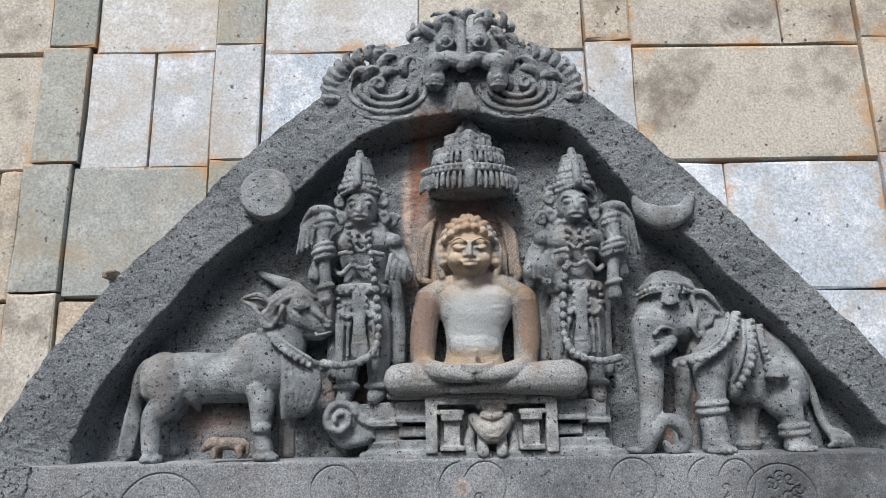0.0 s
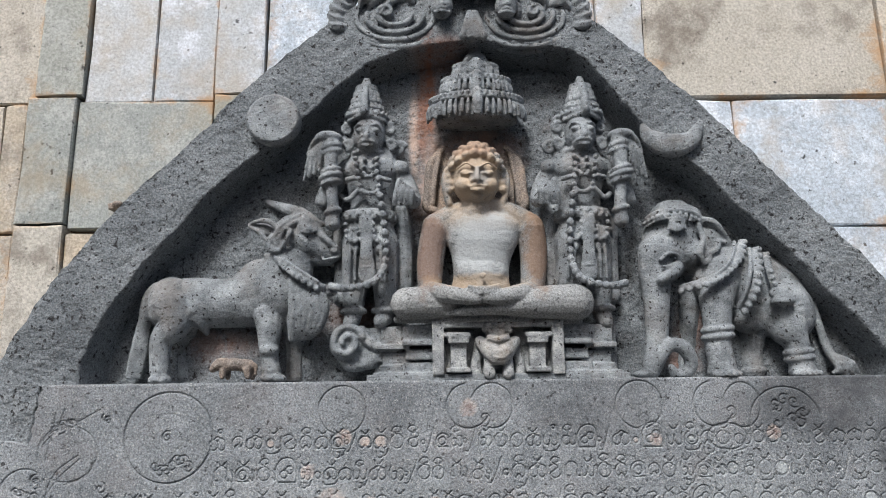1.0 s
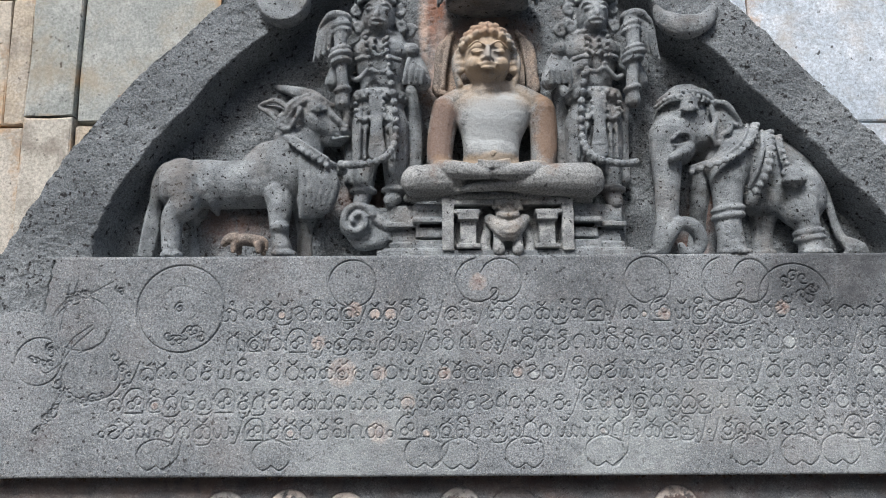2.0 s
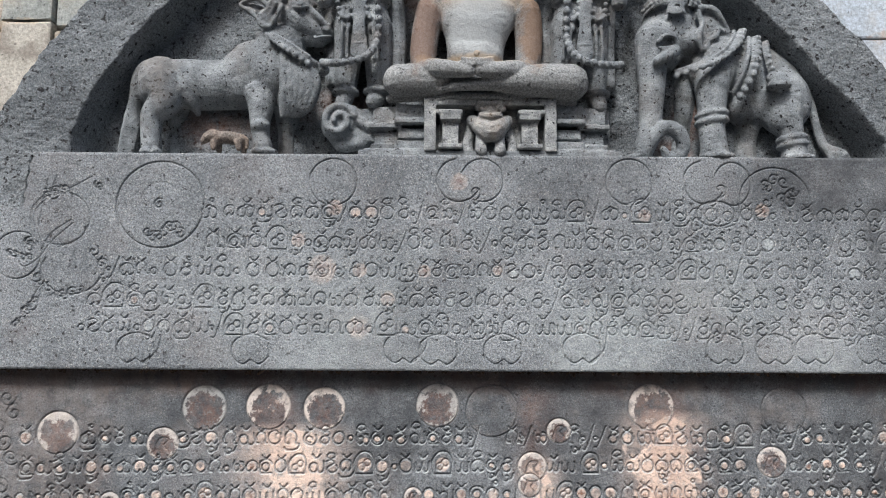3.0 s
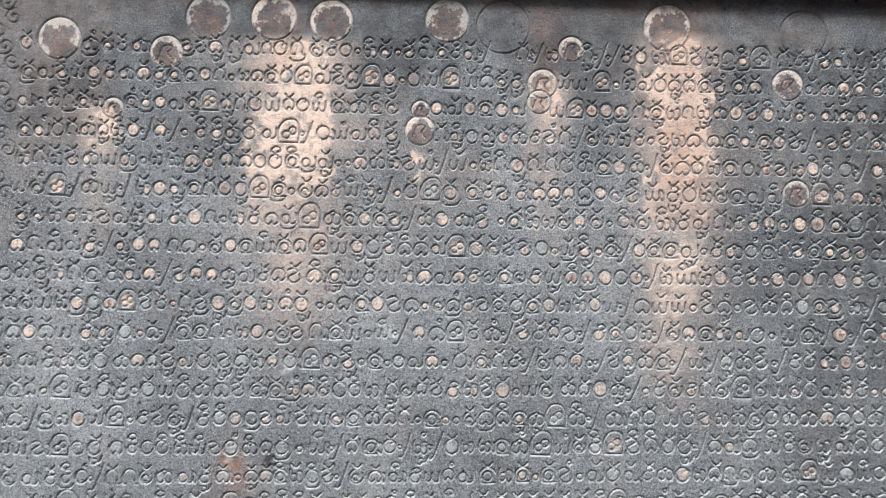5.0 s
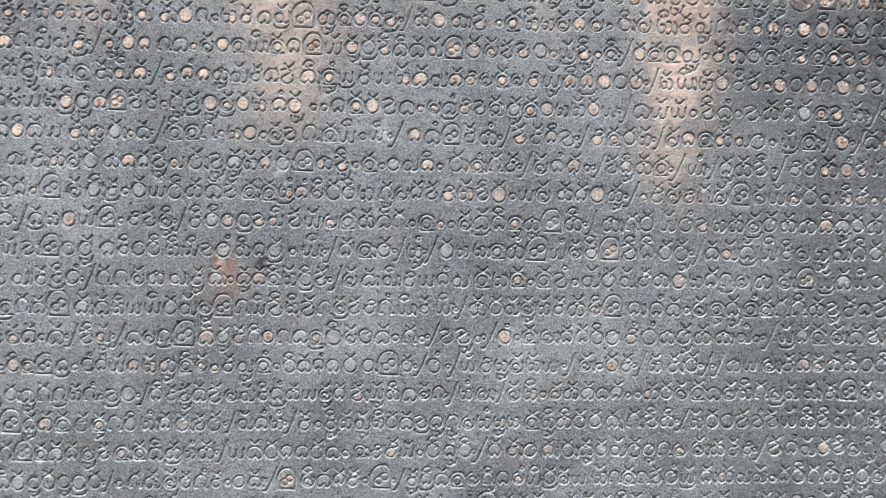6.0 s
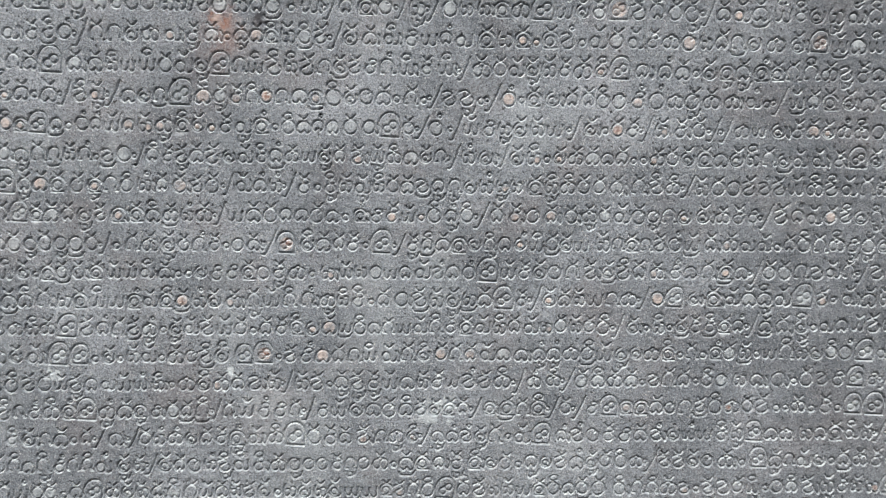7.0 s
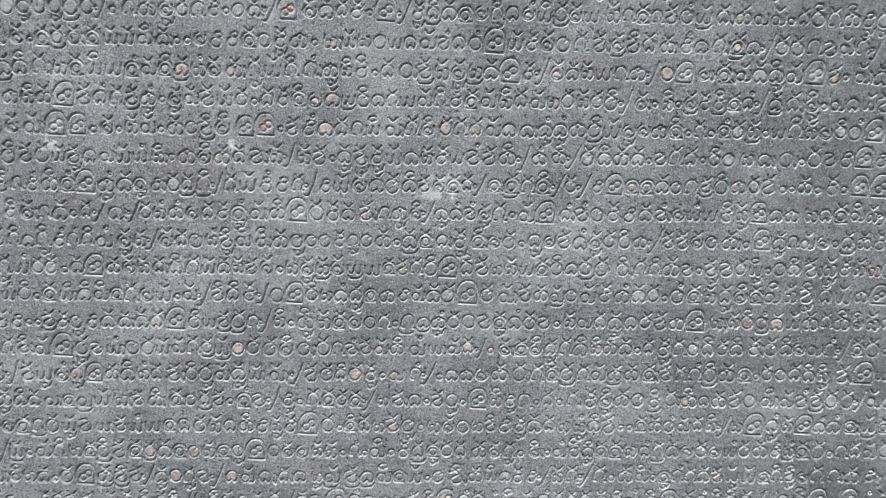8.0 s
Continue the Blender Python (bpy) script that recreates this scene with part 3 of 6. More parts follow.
# scrolling leaf ornament at the end of the band: stems, rings and curled leaf edges
band.ring(-0.38, 2.18, 0.041, 0.037, a0=-120, a1=200, width=0.0013, depth=0.0022)
band.ring(-0.437, 2.128, 0.033, a0=60, a1=395, width=0.0014, depth=0.0024)
band.ring(-0.36, 2.108, 0.042, 0.034, a0=150, a1=345, width=0.0014, depth=0.0024)
for stem in (((-0.366, 2.178), (-0.392, 2.158), (-0.404, 2.13), (-0.402, 2.09), (-0.412, 2.066)), ((-0.362, 2.174), (-0.388, 2.15), (-0.409, 2.122), (-0.428, 2.112), (-0.436, 2.124)), ((-0.414, 2.165), (-0.416, 2.19), (-0.398, 2.214), (-0.39, 2.24)), ((-0.419, 2.167), (-0.42, 2.195), (-0.404, 2.216), (-0.402, 2.236)), ((-0.41, 2.17), (-0.402, 2.206), (-0.372, 2.222), (-0.34, 2.24)), ((-0.38, 2.14), (-0.352, 2.15), (-0.342, 2.17)), ((-0.402, 2.1), (-0.4, 2.075), (-0.42, 2.05), (-0.43, 2.034))):
    band.groove(bend(*stem, n=30), 0.0012, 0.002)
for k in range(46):
    u = band.r.uniform(0, 1)
    x, z = ((-0.402 + 0.075 * u, 2.214 + 0.034 * u - 0.02 * u * u), (-0.36 + 0.045 * math.cos(1 - 4.2 * u), 2.11 + 0.036 * math.sin(1 - 4.2 * u)), (-0.402 - 0.03 * u, 2.072 - 0.04 * u), (-0.432 + 0.016 * math.cos(6 * u), 2.138 + 0.014 * math.sin(6 * u)))[k % 4]
    band.flourish(x + band.r.uniform(-0.004, 0.004), z + band.r.uniform(-0.004, 0.004), band.r.uniform(0.004, 0.0085), 1.1, band.r.uniform(0, 360), 1 if k % 3 else -1)
for k in range(5):
    band.ring(-0.383 + 0.005 * math.cos(k * 1.26), 2.187 + 0.005 * math.sin(k * 1.26), 0.0035, width=0.001, depth=0.001)
for x0, z in ((-0.186, 2.193), (-0.181, 2.151), (-0.336, 2.111), (-0.336, 2.07), (-0.348, 2.032)):
    band.row(x0, 0.86, z, 0.0098, some, lit_lip=0.2, width=0.00125, depth=0.0028, pale=0.12)
for x, z in ((-0.265, 2.001), (-0.107, 2), (0.102, 2.003), (0.151, 2.001), (0.24, 2.002), (0.349, 2.004), (0.547, 2.004), (0.616, 2.004), (0.671, 2.005), (0.755, 2.005)):
    low = z - 0.02
    band.groove(bend((x + 0.022, z + 0.013), (x, z + 0.021), (x - 0.022, z + 0.012), (x - 0.026, z - 0.008), (x - 0.012, low), (x, low + 0.006), n=30), 0.0014, 0.0026)
    band.groove(bend((x, low + 0.006), (x + 0.012, low), (x + 0.025, z - 0.008), (x + 0.024, z + 0.008), n=24), 0.0014, 0.0026)
    if x in (-0.265, 0.102, 0.349):
        band.groove(bend((x + 0.012, z - 0.018), (x + 0.03, z - 0.002), (x + 0.036, z + 0.03)), 0.0014, 0.0026)
for (x, z), r in (((-0.013, 2.111), 0.02), ((0.041, 2.032), 0.016), ((0.003, 2.198), 0.011), ((-0.046, 2.152), 0.01), ((0.178, 2.236), 0.012), ((0.607, 2.198), 0.01), ((0.04, 2.11), 0.01), ((0.08, 2.07), 0.01), ((0.13, 2.109), 0.009), ((0.44, 2.19), 0.009)):
    band.fill(x, z, r, 0.3, 0.2, sink=0.0)


def band_shape(X, Z):
    return np.minimum(Z - Z_STEP - 0.003 * np.sin(X * 90), -0.425 - 0.11 * (Z_LEDGE - Z) + 0.0015 * np.sin(Z * 300) - X)


BX, BZ = np.meshgrid(band.xs, band.zs)
grime = rough(BX.shape, 14, 91, 5)
runs = np.exp(-((BX - 0.766) / 0.02) ** 2) * np.clip((BZ - 1.99) / 0.1, 0, 1) + np.exp(-(((BX - 0.36) / 0.05) ** 2 + ((BZ - 2.212) / 0.035) ** 2)) + np.exp(-(((BX - 0.683) / 0.05) ** 2 + ((BZ - 2.245) / 0.05) ** 2))
band.paint[..., 2] = np.maximum(band.paint[..., 2], 0.3 * np.clip(rough(BX.shape, 9, 93, 5) + 0.3, 0, 1) * np.clip((2.17 - BZ) / 0.12, 0, 1) * np.clip((BX + 0.3) / 0.2, 0, 1))
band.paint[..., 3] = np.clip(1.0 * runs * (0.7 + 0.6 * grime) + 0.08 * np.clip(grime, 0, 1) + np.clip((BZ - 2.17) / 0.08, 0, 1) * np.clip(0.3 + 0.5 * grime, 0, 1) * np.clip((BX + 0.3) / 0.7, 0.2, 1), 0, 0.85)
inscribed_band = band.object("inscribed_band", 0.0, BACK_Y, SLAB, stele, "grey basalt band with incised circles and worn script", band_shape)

# crumbled brown soil caught along the underside of the band
SOIL = stone("caked_soil", (0.07, 0.045, 0.03), (0.035, 0.025, 0.02), (0.13, 0.085, 0.055), blotch=40, grain=300, bump=0.8)
rs = random.Random(41)
bm = bmesh.new()
for k in range(420):
    x = -0.48 + 1.33 * rs.random()
    s_ = rs.uniform(0.0015, 0.005)
    m = Matrix.Translation((x, rs.uniform(0.006, 0.026), Z_BAND + 0.001 - rs.uniform(0, 0.4) * s_)) @ Matrix.Rotation(rs.uniform(0, 6), 4, "Y") @ Matrix.Diagonal((s_ * rs.uniform(0.8, 2.2), s_, s_ * 0.7, 1))
    bmesh.ops.create_icosphere(bm, subdivisions=1, radius=1, matrix=m)
part("caked_soil", bm, SOIL, stele, "brown crumbling soil under the inscribed band")

# lower inscribed panel
panel = Inscription(-0.49, 0.845, 0.34, Z_BAND + 0.01, 0.0012, 23)


def streaks(x, z):
    """How strongly old limewash has run down at a place."""
    out = 0.0
    for cx, half, top, low, k in ((-0.055, 0.06, 1.9, 1.46, 1.0), (0.468, 0.042, 1.92, 1.38, 1.0), (0.29, 0.024, 1.86, 1.6, 0.8), (-0.315, 0.025, 1.8, 1.55, 0.6), (0.12, 0.02, 1.8, 1.6, 0.35)):
        out = np.maximum(out, k * np.exp(-((x - cx) / half) ** 2) * np.clip((z - low) / 0.25, 0, 1) * np.clip((top - z) / 0.02, 0, 1))
    return out


def panel_paint(x, z):
    return float(np.clip(0.05 + 0.08 * (z > 0.95) + 0.7 * streaks(x, z) + 0.7 * np.clip((z - 1.35) / 0.3, 0, 1), 0, 0.92))


panel.kept = (((-0.377, 1.883), 0.029, 0.7, 0.2), ((-0.231, 1.869), 0.022, 0.7, 0.2), ((-0.175, 1.918), 0.031, 0.25, 0.3), ((-0.086, 1.92), 0.031, 0.9, 0.15), ((-0.008, 1.918), 0.029, 0.95, 0.1), ((0.15, 1.923), 0.03, 0.4, 0.3), ((0.226, 1.916), 0.036, 0.05, 0), ((0.32, 1.889), 0.017, 0.6, 0.2), ((0.45, 1.922), 0.032, 0.95, 0.05), ((0.616, 1.848), 0.021, 0.8, 0.1), ((0.636, 1.918), 0.032, 0.0, 0.0), ((0.117, 1.771), 0.02, 0.95, 0.05), ((0.282, 1.84), 0.02, 0.9, 0.0), ((0.117, 1.8), 0.012, 0.8, 0.2), ((0.278, 1.815), 0.016, 0.8, 0.1), ((-0.3, 1.79), 0.014, 0.6, 0.2), ((0.63, 1.7), 0.018, 0.6, 0.2))
zs_rows = [1.879 - 0.0383 * min(k, 22) - 0.037 * max(0, k - 22) for k in range(42)]
for k, z in enumerate(zs_rows):
    panel.row(-0.43 + 0.004 * math.sin(k * 2.3) - (0.1 if k > 7 else 0), 0.84, z, 0.0092 if k < 4 else 0.0098 if k < 18 else 0.0091, panel_paint, slope=min(0.054, 0.006 + 0.0018 * k), width=0.0015, depth=0.0034, lit_lip=0.5 + 0.03 * min(k, 15), pale=0.5 if k < 27 else 0.25)
for (x, z), r, cream, brown in panel.kept:
    panel.ring(x, z, r)
    panel.fill(x, z, r * 0.92, cream, brown)
    w = panel.window(x - r, x + r, z - r, z + r)
    blot = rough(panel.cut[w].shape, 5, int(1000 * abs(x)), 5, 0.7) / 1.6
    d = np.hypot(panel.xs[w[1]][None] - x, panel.zs[w[0]][:, None] - z) / r
    up = (panel.zs[w[0]][:, None] - z) / r
    rim = np.clip((d + 0.3 * blot - 0.75 + 0.2 * up) * 10, 0, 1) * np.clip((1.02 - d) * 12, 0, 1)
    flake = np.clip((blot - 0.45) * 7, 0, 1) * (d < 0.95)
    panel.paint[w][..., 0] = np.where(d < 1.05, cream * np.maximum(rim * np.clip(1.1 + blot, 0.2, 1), 0.6 * flake), panel.paint[w][..., 0])
    panel.paint[w][..., 1] = np.where(d < 0.95, (cream > 0.2) * 0.4 * (1 - rim) * (1 - flake) * np.clip(0.6 + 0.8 * blot, 0, 1), panel.paint[w][..., 1])
    panel.paint[w][..., 3] = np.where(d < 0.95, 0.75 * (1 - rim) * (1 - flake), panel.paint[w][..., 3])
    panel.paint[w][..., 2] = np.maximum(panel.paint[w][..., 2], (cream > 0.2) * 0.45 * rim)
    if r < 0.024:
        panel.groove(bend((x - 0.5 * r, z - 0.5 * r), (x - 0.2 * r, z + 0.3 * r), (x + 0.4 * r, z + 0.3 * r), (x + 0.1 * r, z - 0.1 * r), (x + 0.4 * r, z - 0.5 * r)), 0.0014, 0.0026)
# worn leaf scrolls along the panel's edge
for k in range(14):
    panel.flourish(-0.45 + 0.012 * math.sin(k * 2.1), 1.93 - 0.02 * k, 0.012, 1.3, 80 * k, 1 if k % 2 else -1)
PX, PZ = np.meshgrid(panel.xs, panel.zs)
ragged = np.clip((streaks(PX + 0.012 * rough(PX.shape, 30, 33, 4), PZ) + 0.3 * rough(PX.shape, 20, 35, 6, 0.7) - 0.42) * 5, 0, 1) * np.clip((PZ - 1.6) / 0.12, 0, 1)
wash = np.maximum(ragged * (streaks(PX, PZ) > 0.12), streaks(PX, PZ) * np.clip(0.75 + 0.7 * rough(PX.shape, 24, 31, 5), 0, 1))
wash = wash * np.where(panel.cut > 0.0004, 0.35, 1.0)
panel.paint[..., 0] = np.maximum(panel.paint[..., 0], 0.95 * wash + 0.1 * np.clip((PZ - 1.5) / 0.25, 0, 1) * np.clip(rough(PX.shape, 10, 57, 6, 0.7) + 0.1, 0, 1))
panel.paint[..., 1] = np.maximum(panel.paint[..., 1], 0.45 * streaks(PX, PZ - 0.1) * np.clip(0.4 + rough(PX.shape, 11, 37), 0, 1))
rust = np.exp(-(((PX + 0.115) / 0.03) ** 2 + ((PZ - 1.3) / 0.045) ** 2)) * np.clip(0.5 + rough(PX.shape, 30, 41), 0, 1)
panel.paint[..., 1] = np.maximum(panel.paint[..., 1], 0.38 * rust)
pale = np.clip(rough(PX.shape, 14, 51, 5) - 0.25, 0, 1) * np.clip((1.75 - PZ) / 0.5, 0, 1)
panel.paint[..., 2] = np.maximum(panel.paint[..., 2], 0.2 * pale)
for (x, z), r, ch, k in (((-0.073, 1.323), 0.0085, 3, 1.6), ((-0.115, 1.317), 0.016, 1, 0.9), ((-0.122, 1.315), 0.011, 0, 0.6), ((0.176, 0.817), 0.016, 2, 1.0), ((0.194, 0.828), 0.008, 2, 1.0), ((0.37, 0.865), 0.006, 2, 1.0), ((-0.332, 0.844), 0.008, 2, 1.0), ((-0.095, 0.858), 0.007, 2, 1.0), ((-0.052, 1.449), 0.012, 2, 0.8), ((0.087, 1.496), 0.006, 2, 1.0), ((0.081, 1.498), 0.006, 2, 1.0)):
    w = panel.window(x - 2 * r, x + 2 * r, z - 2 * r, z + 2 * r)
    d = np.hypot(panel.xs[w[1]][None] - x, panel.zs[w[0]][:, None] - z) / r
    g = k * np.clip(1.2 - d + 0.8 * rough(d.shape, 6, int(r * 9e4), 3), 0, 1)
    panel.paint[w][..., ch] = np.maximum(panel.paint[w][..., ch], g)
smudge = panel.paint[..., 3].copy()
# right side: dark run-off stain plus a falloff of light painted into the colour
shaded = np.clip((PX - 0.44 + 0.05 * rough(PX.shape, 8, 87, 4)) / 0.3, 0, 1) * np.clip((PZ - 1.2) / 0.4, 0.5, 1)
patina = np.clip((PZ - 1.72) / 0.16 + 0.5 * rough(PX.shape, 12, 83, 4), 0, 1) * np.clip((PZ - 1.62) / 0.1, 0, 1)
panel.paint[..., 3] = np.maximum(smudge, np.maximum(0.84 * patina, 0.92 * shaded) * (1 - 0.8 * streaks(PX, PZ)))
# strip under the band: soil brown, with the band's shade painted in as darkening
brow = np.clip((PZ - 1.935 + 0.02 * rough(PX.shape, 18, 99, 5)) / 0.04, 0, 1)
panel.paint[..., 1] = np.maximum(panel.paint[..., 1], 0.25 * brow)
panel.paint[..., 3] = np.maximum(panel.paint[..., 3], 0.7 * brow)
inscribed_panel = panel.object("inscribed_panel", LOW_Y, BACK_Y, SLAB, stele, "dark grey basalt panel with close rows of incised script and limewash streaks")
bm = bmesh.new()
bmesh.ops.create_cube(bm, size=1, matrix=Matrix.Translation((0.15, 0.092, 0.171)) @ Matrix.Diagonal((1.42, 0.11, 0.342, 1)))
part("foot", bm, SLAB, stele, smooth=False)

# pointed frame and recessed field
OUTER = [(-0.59, 2.143), (-0.523, 2.259), (-0.479, 2.344), (-0.446, 2.399), (-0.411, 2.453), (-0.337, 2.547), (-0.259, 2.622), (-0.178, 2.71), (-0.093, 2.789), (-0.014, 2.852), (0.086, 2.921), (0.197, 2.96), (0.307, 2.913), (0.394, 2.837), (0.479, 2.765), (0.544, 2.7), (0.608, 2.634), (0.684, 2.549), (0.757, 2.467), (0.805, 2.411), (0.893, 2.295), (0.954, 2.195), (0.937, 2.115)]
INNER = [(-0.375, 2.271), (-0.372, 2.302), (-0.359, 2.344), (-0.331, 2.393), (-0.295, 2.446), (-0.249, 2.496), (-0.209, 2.549), (-0.138, 2.611), (-0.088, 2.653), (-0.029, 2.709), (0.032, 2.762), (0.086, 2.788), (0.194, 2.8), (0.301, 2.794), (0.355, 2.784), (0.404, 2.726), (0.453, 2.66), (0.488, 2.615), (0.525, 2.596), (0.594, 2.521), (0.669, 2.443), (0.741, 2.361), (0.792, 2.3), (0.804, 2.25)]


def frame_depth(X, Z):
    wob = 0.0035 * rough(X.shape, 26, 61, 4)
    s = outline(INNER, X, Z) + wob
    inner = np.clip(0.5 - s / 0.012, 0, 1)
    strokes = np.sin((Z * 0.75 + X * 0.25 + 0.004 * rough(X.shape, 40, 69, 3)) * 900)
    chisel = 0.0013 * rough(X.shape, 80, 67, 5, 0.75) + 0.0016 * rough(X.shape, 9, 71, 3) + 0.0007 * strokes * np.clip(rough(X.shape, 30, 77, 3), 0, 1)
    y = 0.01 + (TYMP_Y - 0.01) * inner + chisel * np.where(inner > 0.9, 1.2, 1.0)
    return np.where((Z < Z_LEDGE - 0.004) & (X > -0.432 - 0.11 * (Z_LEDGE - Z)), np.maximum(y, 0.03), y)


def frame_paint(X, Z):
    """Red-brown and ochre stains in the field beside and behind the seated statue."""
    p = np.zeros((*X.shape, 3))
    n = rough(X.shape, 30, 81, 5)
    for (x, z), sx, sz, cream, brown in (((0.114, 2.703), 0.013, 0.1, 0.1, 0.8), ((0.126, 2.732), 0.01, 0.09, 0.0, 1.0), ((0.101, 2.664), 0.008, 0.09, 0.75, 0.3), ((0.148, 2.793), 0.04, 0.02, 0.0, 0.5), ((0.136, 2.597), 0.03, 0.07, 0.65, 0.5), ((0.256, 2.614), 0.03, 0.06, 0.5, 0.45), ((0.201, 2.634), 0.07, 0.04, 0.5, 0.5), ((0.01, 2.374), 0.05, 0.03, 0.1, 0.5), ((-0.188, 2.335), 0.07, 0.025, 0.1, 0.35), ((0.532, 2.356), 0.025, 0.05, 0.1, 0.6), ((0.509, 2.297), 0.03, 0.02, 0.2, 0.7), ((0.063, 2.496), 0.02, 0.06, 0.0, 0.4)):
        g = np.clip(1.3 * np.exp(-(((X - x) / sx) ** 2 + ((Z - z) / sz) ** 2)) + 0.35 * n - 0.1, 0, 1) * np.exp(-(((X - x) / sx / 2) ** 2 + ((Z - z) / sz / 2) ** 2))
        p[..., 0] = np.maximum(p[..., 0], cream * g)
        p[..., 1] = np.maximum(p[..., 1], brown * g)
    return p


pediment = relief("pediment", -0.66, 0.98, Z_STEP - 0.02, 3.02, 0.0027, frame_depth, BACK_Y, BASALT, stele, "dark chisel-dressed pointed frame around a recessed field", lambda X, Z: outline(OUTER, X, Z) + 0.002 * rough(X.shape, 70, 73, 3), frame_paint)

c = Carving()
c.lathe((0, 0, 0), [(0, 0.0405), (0.02, 0.0405), (0.024, 0.038)], 0.98, 40)
x0, y0, z0 = (-0.112, 0.012, 2.669)
c.verts = [(x0 + x, y0 - z, z0 + y) for x, y, z in c.verts]
ob = c.done("sun_disc", "", "", 0.002, FIGURE, parent=stele)
tagged(ob, "round carved sun disc on the frame")
c = Carving()
c.tube([(0.454, 0.004, 2.66), (0.466, 0.004, 2.637), (0.496, 0.004, 2.624), (0.529, 0.004, 2.634), (0.547, 0.004, 2.665)], [0.0034, 0.0143, 0.0193, 0.0143, 0.0034], n=30, sides=14, flat=0.75)
ob = c.done("crescent", "", "", 0.002, FIGURE, parent=stele)
tagged(ob, "carved crescent moon on the frame")



# ---- carved figures in the field ----
SEATED = stone("ochre_stained_basalt", (0.24, 0.25, 0.25), (0.16, 0.165, 0.165), (0.33, 0.34, 0.34), flecks=0.35, pits=0.8, bump=0.5, zones=(
    ((0.195, 0, 2.579), (0.058, 0.2, 0.064), (0.5, 0.39, 0.28), 0.85), ((0.2, 0, 2.572), (0.018, 0.2, 0.02), (0.3, 0.3, 0.29), 0.75), ((0.196, 0, 2.622), (0.06, 0.2, 0.022), (0.3, 0.2, 0.14), 0.75), ((0.208, 0, 2.52), (0.1, 0.2, 0.03), (0.42, 0.33, 0.24), 0.55), ((0.207, 0, 2.472), (0.062, 0.2, 0.07), (0.46, 0.49, 0.5), 0.75),
    ((0.125, 0, 2.469), (0.033, 0.2, 0.085), (0.2, 0.12, 0.085), 0.75), ((0.29, 0, 2.466), (0.033, 0.2, 0.085), (0.22, 0.135, 0.085), 0.75), ((0.199, 0, 2.417), (0.1, 0.2, 0.016), (0.4, 0.29, 0.18), 0.6)))
RUSTY = stone("rust_stained_basalt", (0.24, 0.2, 0.17), (0.14, 0.13, 0.12), (0.36, 0.27, 0.2), flecks=0.3, pits=0.4, bump=0.5, blotch=16)


